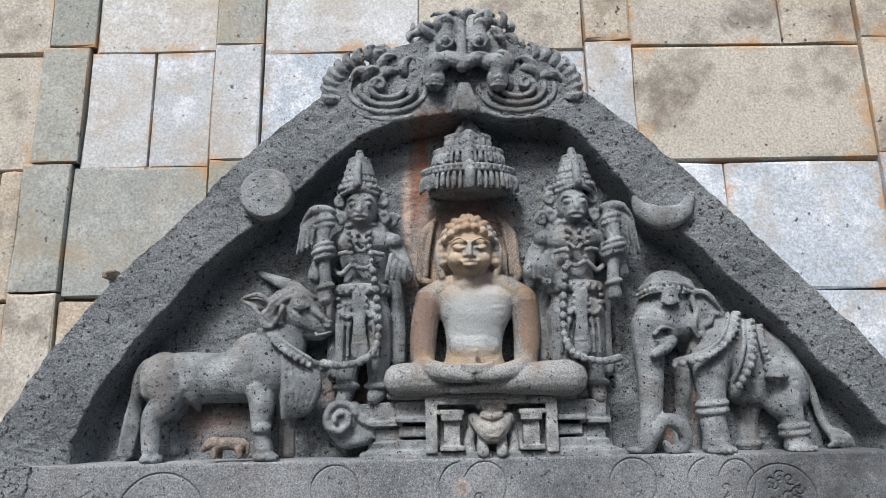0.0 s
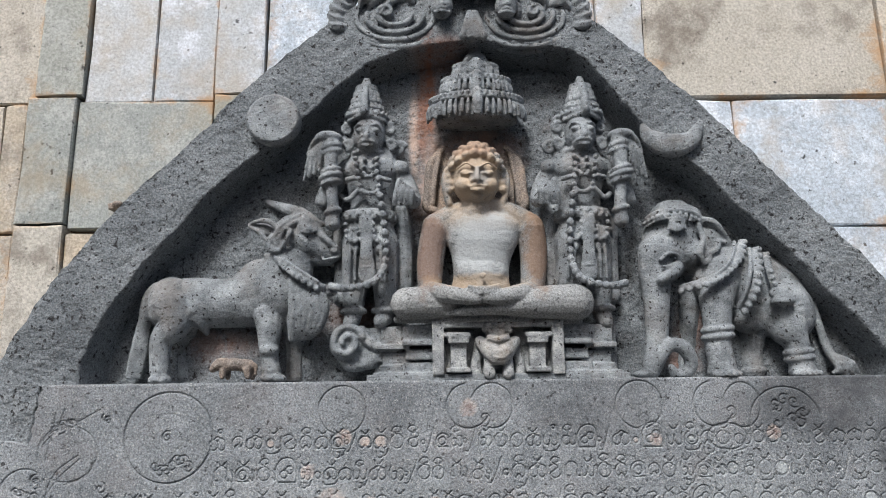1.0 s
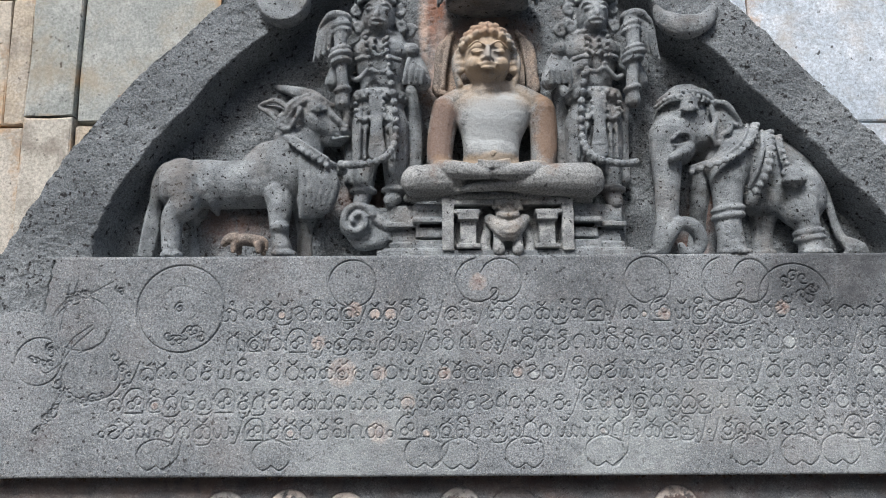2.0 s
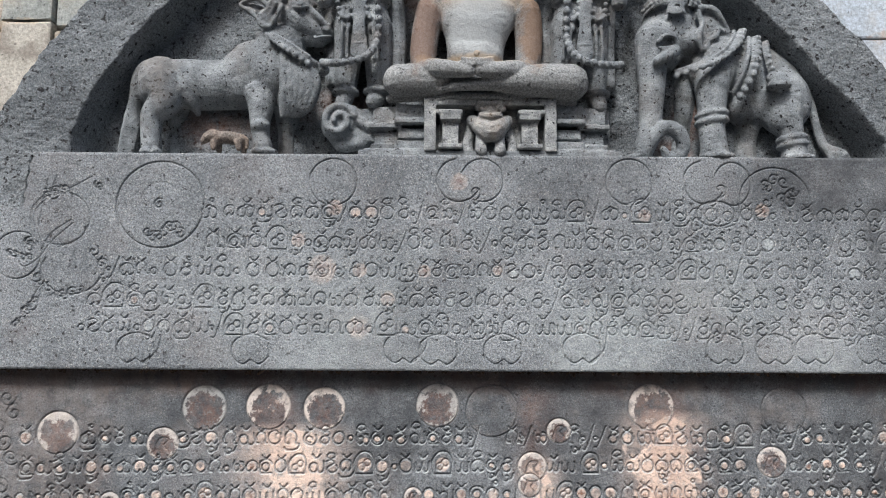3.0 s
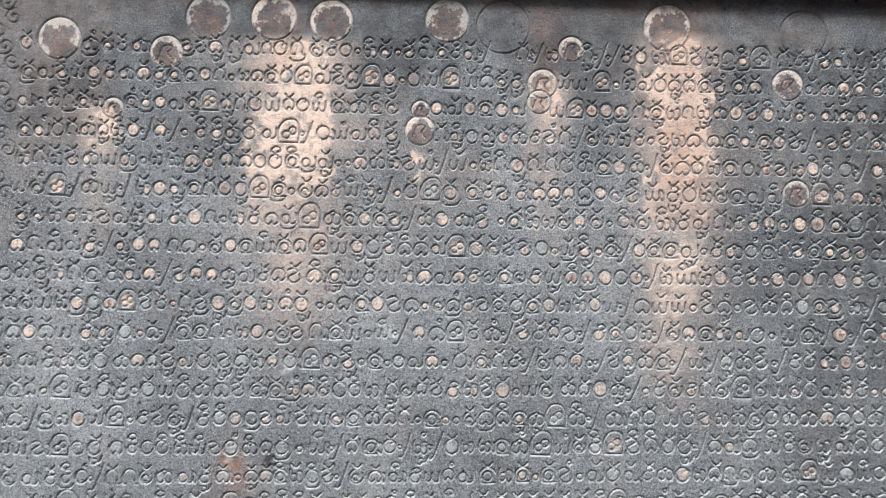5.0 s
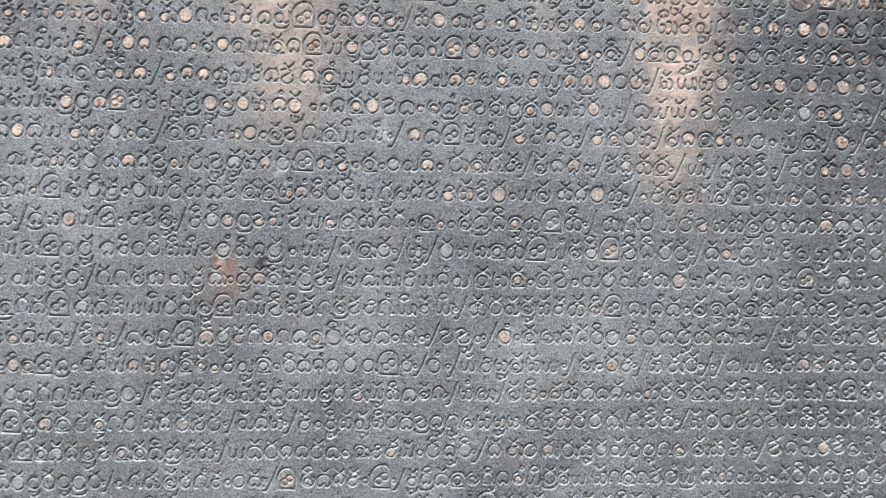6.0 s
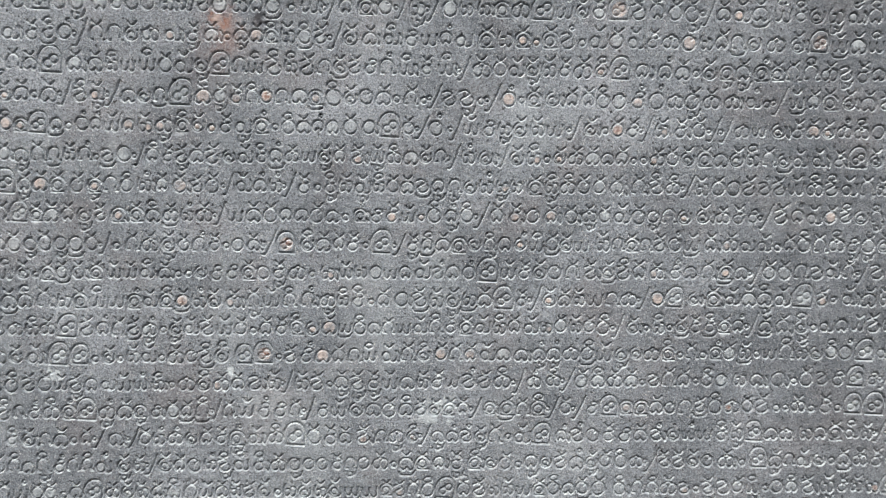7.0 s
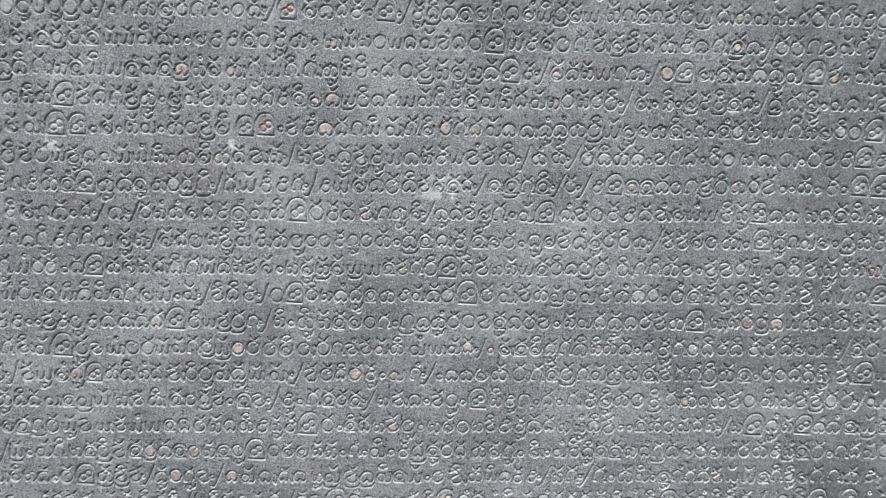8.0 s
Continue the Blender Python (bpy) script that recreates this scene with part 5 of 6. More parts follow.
    c.tube(at((-0.031, 0.006, 2.575), (-0.015, -0.004, 2.576)), 0.004)
    c.tube(at((0.017, -0.004, 2.576), (0.038, 0.004, 2.572)), 0.004)
    c.tube(at((-0.04, 0.02, 2.553), (-0.027, 0.006, 2.544), (-0.012, 0, 2.556)), 0.0042)
    # girdle and hanging tassels
    for py_row in at((0.003, 0.03, 2.525), (0.003, 0.03, 2.516)):
        c.band(py_row, 0.0386, 0.0046, 0.72)
    for k in range(9):
        a = math.pi + math.pi * (k + 0.5) / 9
        x, y, z = one((0.003, 0.03, 2.52))
        c.ball((x + 0.039 * math.cos(a), y + 0.03 * math.sin(a), z), 0.0055, seg=8)
    for pts in (at((-0.031, 0.008, 2.506), (-0.026, 0.002, 2.483), (-0.012, 0, 2.479), (-0.007, 0, 2.503)), at((0.011, 0, 2.504), (0.015, 0, 2.482), (0.024, 0.004, 2.481), (0.027, 0.006, 2.503))):
        c.beads(pts, 0.004, 8)
    c.tube(at((0.001, 0, 2.509), (0.002, -0.002, 2.47), (0.003, 0.002, 2.429)), [0.011, 0.009, 0.014], flat=0.45)
    for k in range(5):
        x, y, z = one((0.002, -0.006, 2.491))
        c.band((x, y + 0.006, z - 0.013 * k), 0.0085, 0.0018, 0.5)
    for dx in (-0.026, -0.018, 0.018, 0.026):
        x, y, z = one((0.004, 0.006, 2.48))
        c.tube([(x + dx, y, z + 0.02), (x + dx * 1.05, y - 0.002, z - 0.025), (x + dx * 1.1, y + 0.004, z - 0.06)], 0.0026)
    # long garland
    c.tube(at((0.022, 0, 2.547), (0.028, 0, 2.495), (0.03, -0.002, 2.445), (0.016, -0.004, 2.419), (-0.021, -0.002, 2.409), (-0.051, 0.008, 2.414)), 0.0034, n=34)
    c.beads(at((0.022, -0.004, 2.546), (0.029, -0.004, 2.495), (0.03, -0.008, 2.445), (0.015, -0.01, 2.417), (-0.022, -0.008, 2.407), (-0.05, 0.004, 2.412)), 0.0062, 19)
    # legs
    c.tube(at((-0.015, 0.03, 2.483), (-0.018, 0.034, 2.424), (-0.021, 0.036, 2.374), (-0.024, 0.03, 2.359)), [0.0252, 0.0202, 0.0143, 0.0118], n=18, sides=12)
    c.tube(at((0.024, 0.03, 2.482), (0.027, 0.03, 2.423), (0.027, 0.032, 2.373), (0.022, 0.026, 2.363)), [0.0235, 0.0193, 0.0143, 0.0118], n=18, sides=12)
    for p in at((-0.021, 0.036, 2.378), (0.027, 0.032, 2.378)):
        c.band(p, 0.0168, 0.0045, 0.9)
    # fly-whisk, raised hand and falling hair
    c.tube(at((-0.053, 0.002, 2.632), (-0.053, -0.002, 2.582), (-0.049, 0, 2.531), (-0.05, 0.004, 2.507)), [0.0126, 0.0092, 0.0092, 0.0118], n=18)
    for p, r in zip(at((-0.053, 0.002, 2.626), (-0.052, 0.002, 2.617), (-0.053, -0.002, 2.586), (-0.053, -0.002, 2.577), (-0.052, -0.002, 2.568), (-0.049, 0, 2.524)), (15, 14, 15, 18, 15, 12)):
        c.band(p, r * 0.00084, 0.0042, 0.85, tilt=0.25)
    c.ball(one((-0.059, 0.008, 2.642)), 0.0218, 0.02, 0.0109)
    for k in range(5):
        c.tube(at((-0.048, 0, 2.643), (-0.076, 0, 2.638), (-0.092, 0.012, 2.617)) if k == 0 else [(px - flip * 0.0085 * (k - 1) * (0.3, 0.7, 1.0)[i], py + 0.003 * k, pz - 0.002 * k * i) for i, (px, py, pz) in enumerate(at((-0.05, 0, 2.641), (-0.066, -0.004, 2.63), (-0.072, 0.006, 2.593)))], [0.0042, 0.0042, 0.0024], n=14)
    c.tube(at((-0.032, 0.04, 2.603), (-0.061, 0.03, 2.563), (-0.066, 0.02, 2.543), (-0.055, 0.008, 2.569)), [0.0168, 0.0151, 0.0134, 0.0101], n=18)
    # the other arm and open hand
    c.tube(at((0.043, 0.036, 2.599), (0.062, 0.034, 2.571), (0.07, 0.024, 2.544), (0.06, 0.006, 2.556)), [0.0168, 0.0143, 0.0126, 0.0109], n=18)
    for k in range(4):
        x, y, z = one((0.05, -0.004, 2.57))
        c.tube([(x + flip * 0.007 * k, y + 0.002 * k, z - 0.006 * k), (x + flip * (0.008 * k - 0.004), y - 0.002, z - 0.02), (x + flip * (0.009 * k - 0.008), y + 0.004, z - 0.038)], [0.0042, 0.0045, 0.0035])
    c.ball(one((0.052, 0.026, 2.598)), 0.0126, 0.014, 0.0126)
    # scarf behind the legs and foot block
    c.tube(at((0.048, 0.05, 2.538), (0.054, 0.05, 2.484), (0.055, 0.05, 2.415)), [0.014, 0.016, 0.014])
    c.tube(at((-0.041, 0.05, 2.512), (-0.038, 0.05, 2.451), (-0.04, 0.05, 2.399)), [0.016, 0.016, 0.014])
    return c.done(name, label, "statue", 0.0016, group="attendant statues")


def bull_statue():
    c = Carving()
    # barrel, rump, shoulder and hump
    c.tube([(-0.2697, 0.034, 2.3895), (-0.2379, 0.034, 2.3940), (-0.1914, 0.034, 2.3933), (-0.1444, 0.032, 2.3958), (-0.1013, 0.028, 2.3999)], [0.0336, 0.0386, 0.0370, 0.0395, 0.0470], n=30, sides=22, flat=0.85)
    c.ball((-0.2603, 0.026, 2.3973), 0.0336, 0.034, 0.0353, seg=20)
    c.ball((-0.0981, 0.020, 2.4094), 0.0403, 0.038, 0.0487, seg=20)
    c.ball((-0.1220, 0.030, 2.4393), 0.0286, 0.026, 0.0218, tilt=-25, seg=18)
    c.ball((-0.1375, 0.030, 2.4057), 0.042, 0.034, 0.044, seg=20)
    c.ball((-0.1265, 0.030, 2.4241), 0.04, 0.03, 0.036, seg=18)
    # neck rising to the head
    c.tube([(-0.0981, 0.020, 2.4094), (-0.0855, 0.012, 2.4377), (-0.0760, 0.010, 2.4686)], [0.0470, 0.0386, 0.0302], n=16, sides=18, flat=0.75)
    # skull, long muzzle, jaw
    c.tube([(-0.0780, 0.008, 2.4922), (-0.0567, 0.004, 2.4844), (-0.0363, 0.004, 2.4722), (-0.0183, 0.008, 2.4632)], [0.0311, 0.0277, 0.0202, 0.0143], n=22, sides=18, flat=0.85)
    c.tube([(-0.0655, 0.008, 2.4681), (-0.0434, 0.008, 2.4576), (-0.0252, 0.010, 2.4534)], [0.0185, 0.0126, 0.0092], n=12, sides=14)
    c.ball((-0.0680, 0.006, 2.5088), 0.0202, 0.024, 0.0151)
    c.tube([(-0.0439, -0.012, 2.4951), (-0.0254, -0.012, 2.4797), (-0.0132, -0.004, 2.4690)], [0.0059, 0.0050, 0.0050], n=12)
    # eye in its lids, brows, nostril, mouth
    c.ball((-0.0518, -0.022, 2.4935), 0.0076, 0.006, 0.0050)
    for lift, thick in ((0, 0.0022), (7, 0.0018), (13, 0.0018)):
        x, y, z = (-0.0517, -0.023, 2.4975)
        c.tube([(x - 0.014, y + 0.004, z - 0.004 + lift * 0.0006), (x - 0.001, y, z + 0.003 + lift * 0.0008), (x + 0.014, y + 0.005, z - 0.005 + lift * 0.0006)], thick, n=10)
    c.tube([(-0.0620, -0.020, 2.4923), (-0.0513, -0.024, 2.4874), (-0.0415, -0.020, 2.4912)], 0.0018)
    c.scroll((-0.0133, -0.008, 2.4660), 0.006, 0.003, 0.9, 40, 0.0022)
    c.tube([(-0.0323, -0.006, 2.4507), (-0.0187, -0.009, 2.4526), (-0.0083, -0.002, 2.4558)], 0.0022)
    # horn swept back, leaf-shaped hollow ear
    c.tube([(-0.0511, 0.006, 2.5103), (-0.0697, 0.012, 2.5247), (-0.0973, 0.026, 2.5376), (-0.1290, 0.046, 2.5530)], [0.0109, 0.0109, 0.0088, 0.005], n=20)
    c.tube([(-0.0439, 0.004, 2.5098), (-0.0311, 0.008, 2.5069)], [0.0059, 0.0034])
    c.tube([(-0.0965, 0.000, 2.4979), (-0.1150, -0.002, 2.5115), (-0.1312, 0.002, 2.5116), (-0.1453, 0.008, 2.5069), (-0.1277, 0.004, 2.4957), (-0.1149, 0.002, 2.4832), (-0.1012, 0.000, 2.4886)], [0.0042, 0.0042, 0.0034, 0.0025, 0.0034, 0.0034, 0.0042], n=34, sides=8)
    c.ball((-0.1216, 0.012, 2.5003), 0.0202, 0.007, 0.0101, tilt=14)
    # plaited head rope and knot
    for dx in (0, 7):
        c.tube([(x + dx * 0.00084, y, z - dx * 0.0005) for x, y, z in ((-0.1037, -0.008, 2.4748), (-0.0961, -0.018, 2.4898), (-0.0849, -0.022, 2.5023), (-0.0620, -0.016, 2.5166))], 0.0038, n=24)
    c.scroll((-0.0973, -0.014, 2.4738), 0.013, 0.006, 1.1, 120, 0.005)
    c.tube([(-0.0874, -0.020, 2.4679), (-0.0789, -0.024, 2.4836), (-0.0743, -0.024, 2.4935)], 0.0034)
    # twisted collar with a row of beads
    c.tube([(-0.1166, 0.006, 2.4585), (-0.0854, -0.018, 2.4451), (-0.0593, -0.024, 2.4278), (-0.0371, -0.020, 2.4134), (-0.0172, -0.002, 2.4064)], 0.0050, n=30)
    c.beads([(-0.0892, -0.022, 2.4415), (-0.0729, -0.028, 2.4293), (-0.0565, -0.028, 2.4178), (-0.0365, -0.022, 2.4068)], 0.0046, 8)
    c.beads([(-0.1157, 0.002, 2.4613), (-0.0846, -0.022, 2.4479), (-0.0585, -0.028, 2.4314), (-0.0348, -0.024, 2.4162)], 0.0031, 19)
    c.ball((-0.0188, -0.002, 2.4048), 0.0101, 0.012, 0.0076)
    # dewlap in hanging folds
    for k in range(6):
        x, y, z = (-0.0732, -0.016, 2.4078)
        q = k * 0.0078
        c.tube([(x + q * 0.9, y + 0.1 * q, z + 0.012 - q * 0.2), (x + q * 1.1 + 0.004, y - 0.002 + 0.2 * q, z - 0.024), (x + q * 0.95 + 0.002, y + 0.004 + 0.2 * q, z - 0.052), (x + q * 0.6, y + 0.01 + 0.2 * q, z - 0.075 + q * 0.1)], [0.006, 0.0075, 0.0075, 0.004], n=16)
    c.ball((-0.0685, 0.018, 2.3880), 0.026, 0.022, 0.044, seg=18)
    # hind legs: broad thigh, hock, shank and cloven hoof
    c.tube([(-0.2555, 0.016, 2.3850), (-0.2488, 0.008, 2.3586), (-0.2627, 0.006, 2.3380), (-0.2641, 0.006, 2.3127), (-0.2609, 0.004, 2.2923)], [0.0336, 0.0244, 0.0168, 0.0143, 0.0143], n=28, sides=16)
    c.tube([(-0.2317, 0.020, 2.3783), (-0.2133, 0.022, 2.3657), (-0.2068, 0.030, 2.3486)], [0.0235, 0.0134, 0.0042], n=12)
    for dx in (-8, 8):
        c.ball((-0.2572 + dx * 0.00084, -0.004, 2.281), 0.0092, 0.014, 0.0067)
    c.tube([(-0.2428, 0.045, 2.3544), (-0.2481, 0.050, 2.3295), (-0.2436, 0.048, 2.2868)], [0.0168, 0.0092, 0.0084], n=14)
    # fore legs
    c.tube([(-0.1098, 0.012, 2.3760), (-0.1074, 0.004, 2.3467), (-0.1068, 0.002, 2.3236), (-0.1044, 0.002, 2.3039), (-0.1017, 0.000, 2.2899)], [0.0244, 0.0176, 0.0143, 0.0126, 0.0143], n=26, sides=16)
    c.ball((-0.1051, -0.004, 2.3213), 0.0143, 0.014, 0.0101)
    for dx in (-7, 12):
        c.ball((-0.0983 + dx * 0.00084, -0.008, 2.281), 0.0109, 0.015, 0.0067, tilt=10)
    c.tube([(-0.0780, 0.044, 2.3534), (-0.0787, 0.048, 2.3227), (-0.0783, 0.048, 2.2841)], [0.0202, 0.0134, 0.0134], n=14)
    # tail looping out and its hanging tuft
    c.tube([(-0.2605, 0.014, 2.4197), (-0.2795, 0.012, 2.4182), (-0.2924, 0.014, 2.4020), (-0.2978, 0.020, 2.3752), (-0.2993, 0.030, 2.3386)], [0.0050, 0.0050, 0.0059, 0.0067, 0.0076], n=30)
    for k in range(5):
        x, y, z = (-0.3000, 0.030, 2.3468)
        c.tube([(x - 0.004 + 0.003 * k, y - 0.004, z + 0.03), (x - 0.01 + 0.0035 * k, y - 0.008 + 0.002 * k, z - 0.02), (x - 0.018 + 0.004 * k, y - 0.002, 2.283)], [0.003, 0.0042, 0.004], n=12)
    return c.set_back(0.022).done("bull_statue", "carved stone bull with beaded collar standing on the ledge", "statue", 0.0019, floor=2.2745)


def elephant_statue():
    c = Carving()
    # domed head, cheeks and brow
    c.tube([(0.4994, 0.030, 2.5065), (0.4895, 0.024, 2.4776), (0.4769, 0.020, 2.4470)], [0.0403, 0.0420, 0.0336], n=16, sides=24, flat=0.85)
    c.ball((0.5118, 0.028, 2.5166), 0.0302, 0.034, 0.0202, seg=18)
    c.ball((0.4782, 0.028, 2.5118), 0.0202, 0.03, 0.0185, seg=18)
    c.ball((0.5122, 0.024, 2.4616), 0.0235, 0.034, 0.0286, seg=18)
    # headband: plain roll above a bead row
    c.tube([(0.4523, 0.012, 2.5109), (0.4652, -0.008, 2.5172), (0.4928, -0.014, 2.5181), (0.5214, -0.004, 2.5146), (0.5422, 0.014, 2.5082)], 0.0038, n=26)
    c.beads([(0.4494, 0.010, 2.5036), (0.4633, -0.012, 2.5096), (0.4907, -0.018, 2.5105), (0.5191, -0.008, 2.5070), (0.5382, 0.010, 2.5005)], 0.0037, 14)
    c.tube([(0.4511, 0.006, 2.4977), (0.4645, -0.012, 2.5044), (0.4902, -0.018, 2.5055), (0.5178, -0.008, 2.5018)], 0.0018, n=22)
    # trunk, straight down to a great curl on the ledge
    c.tube([(0.4655, 0.008, 2.4584), (0.4576, 0.002, 2.4283), (0.4562, 0.000, 2.3992), (0.4551, 0.000, 2.3666), (0.4524, 0.000, 2.3345), (0.4470, 0.000, 2.3092), (0.4398, -0.002, 2.2890)], [0.0302, 0.0235, 0.0202, 0.0176, 0.0160, 0.0151, 0.0134], n=36, sides=18)
    c.tube([(0.4413, -0.002, 2.2874), (0.4516, -0.010, 2.3062), (0.4651, -0.012, 2.3208), (0.4833, -0.010, 2.3190), (0.4955, -0.006, 2.3038), (0.4938, -0.004, 2.2866), (0.4748, -0.006, 2.2808), (0.4663, -0.010, 2.2904)], [0.0126, 0.0109, 0.0101, 0.0109, 0.0101, 0.0092, 0.0076, 0.0050], n=44, sides=12)
    c.ball((0.4281, 0.004, 2.2811), 0.0151, 0.014, 0.0050)
    # eye, wrinkled lids, mouth fold and broken tusk
    c.ball((0.4890, -0.020, 2.4908), 0.0076, 0.005, 0.0042)
    for k in range(4):
        x, y, z = (0.4888, -0.021, 2.4923)
        c.tube([(x - 0.015 + 0.0012 * k, y + 0.005, z - 0.004 + 0.005 * k), (x, y - 0.001, z + 0.003 + 0.0052 * k), (x + 0.015 - 0.0012 * k, y + 0.006, z - 0.004 + 0.005 * k)], 0.0017, n=10)
    c.tube([(0.4796, -0.020, 2.4876), (0.4874, -0.023, 2.4853), (0.4983, -0.019, 2.4892)], 0.0016)
    c.tube([(0.4570, -0.026, 2.4408), (0.4668, -0.026, 2.4505), (0.4830, -0.022, 2.4507), (0.4874, -0.016, 2.4399)], 0.0030, n=18)
    c.tube([(0.4850, -0.012, 2.4338), (0.4716, -0.024, 2.4229), (0.4548, -0.028, 2.4131)], [0.0101, 0.0092, 0.0059], n=12)
    c.tube([(0.4572, -0.026, 2.4327), (0.4682, -0.027, 2.4324), (0.4824, -0.020, 2.4362)], 0.0025, n=10)
    # ear: hollow leaf with a rolled, wavy edge
    c.tube([(0.5332, 0.004, 2.5082), (0.5499, 0.000, 2.5037), (0.5636, 0.004, 2.4888), (0.5755, 0.012, 2.4727), (0.5560, 0.002, 2.4732), (0.5497, -0.002, 2.4608), (0.5390, -0.002, 2.4542), (0.5360, -0.002, 2.4409), (0.5258, -0.004, 2.4475)], [0.0050, 0.0050, 0.0042, 0.0034, 0.0042, 0.0050, 0.0042, 0.0042, 0.0034], n=46, sides=8)
    c.tube([(0.5264, -0.002, 2.4968), (0.5287, -0.008, 2.4762), (0.5225, -0.010, 2.4551), (0.5290, -0.006, 2.4372)], [0.0050, 0.0042, 0.0042, 0.0034], n=20)
    c.ball((0.5509, 0.016, 2.4840), 0.0218, 0.012, 0.0302, tilt=-20, seg=18)
    # neck, shoulder and long sloping body
    c.tube([(0.5428, 0.034, 2.4521), (0.5801, 0.036, 2.4275), (0.6171, 0.036, 2.4097), (0.6504, 0.034, 2.3937), (0.6676, 0.032, 2.3747)], [0.0437, 0.0521, 0.0554, 0.0470, 0.0336], n=30, sides=24, flat=0.72)
    c.ball((0.5537, 0.022, 2.4205), 0.0353, 0.034, 0.0437, seg=20)
    c.ball((0.6511, 0.020, 2.3743), 0.0420, 0.036, 0.0504, tilt=-20, seg=20)
    c.ball((0.6092, 0.030, 2.3655), 0.0386, 0.028, 0.0286, seg=18)
    # near fore leg and near hind leg, rings round the ankles
    c.tube([(0.5559, 0.016, 2.4157), (0.5450, 0.004, 2.3833), (0.5415, 0.000, 2.3572), (0.5398, 0.000, 2.3252), (0.5412, -0.002, 2.2999), (0.5416, -0.002, 2.2811)], [0.0302, 0.0244, 0.0202, 0.0185, 0.0185, 0.0210], n=32, sides=18)
    c.tube([(0.6519, 0.020, 2.3677), (0.6489, 0.010, 2.3444), (0.6556, 0.006, 2.3233), (0.6582, 0.004, 2.3010), (0.6593, 0.002, 2.2806)], [0.0386, 0.0286, 0.0185, 0.0160, 0.0193], n=30, sides=18)
    for p, r in (((0.5409, 0.000, 2.3435), 24), ((0.5406, 0.000, 2.3331), 24), ((0.6570, 0.004, 2.3105), 21), ((0.6574, 0.004, 2.3010), 21), ((0.6054, 0.042, 2.2846), 20)):
        c.band(p, r * 0.00084, 0.0042, 0.95, tilt=0.1)
    for x0, y0 in ((0.5421, -0.024), (0.6576, -0.02)):
        for k in range(-2, 3):
            c.ball((x0 + 0.0085 * k, y0 + 0.0016 * k * k, 2.2795), 0.0046, 0.005, 0.005, seg=8)
    # far legs
    c.tube([(0.5214, 0.050, 2.4020), (0.5156, 0.052, 2.3509), (0.5092, 0.052, 2.3007), (0.5050, 0.052, 2.2744)], [0.0202, 0.0168, 0.0151, 0.0151], n=14)
    c.tube([(0.6102, 0.038, 2.3423), (0.6073, 0.042, 2.3158), (0.6043, 0.042, 2.2749)], [0.0202, 0.0160, 0.0176], n=14)
    # chains: a strap with beads across the breast, a double one round the body, one to the bell
    def chain(pts, r, n, strap):
        c.tube([(x - 0.0035, y + 0.002, z + 0.003) for x, y, z in pts], strap, n=26)
        c.beads([(x, y - 0.003, z) for x, y, z in pts], r, n)
    chain([(0.5960, 0.008, 2.4735), (0.5789, -0.012, 2.4456), (0.5538, -0.022, 2.4219), (0.5236, -0.024, 2.4060), (0.4888, -0.006, 2.3983)], 0.0047, 14, 0.0034)
    c.tube([(0.5826, 0.008, 2.4754), (0.5638, -0.016, 2.4454), (0.5348, -0.024, 2.4203), (0.4854, -0.008, 2.4047)], 0.0025, n=26)
    chain([(0.6140, 0.006, 2.4610), (0.6022, -0.018, 2.4281), (0.5915, -0.022, 2.3954), (0.5785, -0.008, 2.3676)], 0.0055, 10, 0.0034)
    c.tube([(0.6026, 0.006, 2.4645), (0.5881, -0.020, 2.4281), (0.5770, -0.022, 2.3957), (0.5684, -0.010, 2.3724)], 0.0034, n=26)
    chain([(0.6268, 0.006, 2.4540), (0.6189, -0.014, 2.4283), (0.6230, -0.018, 2.3969)], 0.0042, 8, 0.0025)
    c.tube([(0.6191, -0.018, 2.3921), (0.6331, -0.020, 2.3949)], 0.0067)
    x, y, z = (0.6295, -0.020, 2.3790)
    c.lathe((x, y, z), [(-0.003, 0.012), (0, 0.0175), (0.004, 0.017), (0.01, 0.011), (0.018, 0.008)], 0.75, 18)
    c.tube([(x - 0.001, y, z), (x + 0.002, y - 0.002, z - 0.009)], [0.004, 0.0025])
    # tail against the wall, ending in a spread tuft
    c.tube([(0.6922, 0.026, 2.4043), (0.6998, 0.026, 2.3722), (0.7068, 0.028, 2.3406), (0.7133, 0.028, 2.3142), (0.7230, 0.026, 2.2962)], [0.0050, 0.0059, 0.0059, 0.0067, 0.0076], n=28)
    for k in range(5):
        x, y, z = (0.7163, 0.024, 2.3045)
        c.tube([(x, y, z), (x + 0.005 + 0.005 * k, y - 0.004, z - 0.018 + 0.002 * k), (x - 0.002 + 0.0095 * k, y, 2.279)], [0.006, 0.0045, 0.003], n=10)
    return c.set_back(0.024).done("elephant_statue", "carved stone elephant with bead chains standing on the ledge", "statue", 0.0019, floor=2.2745)


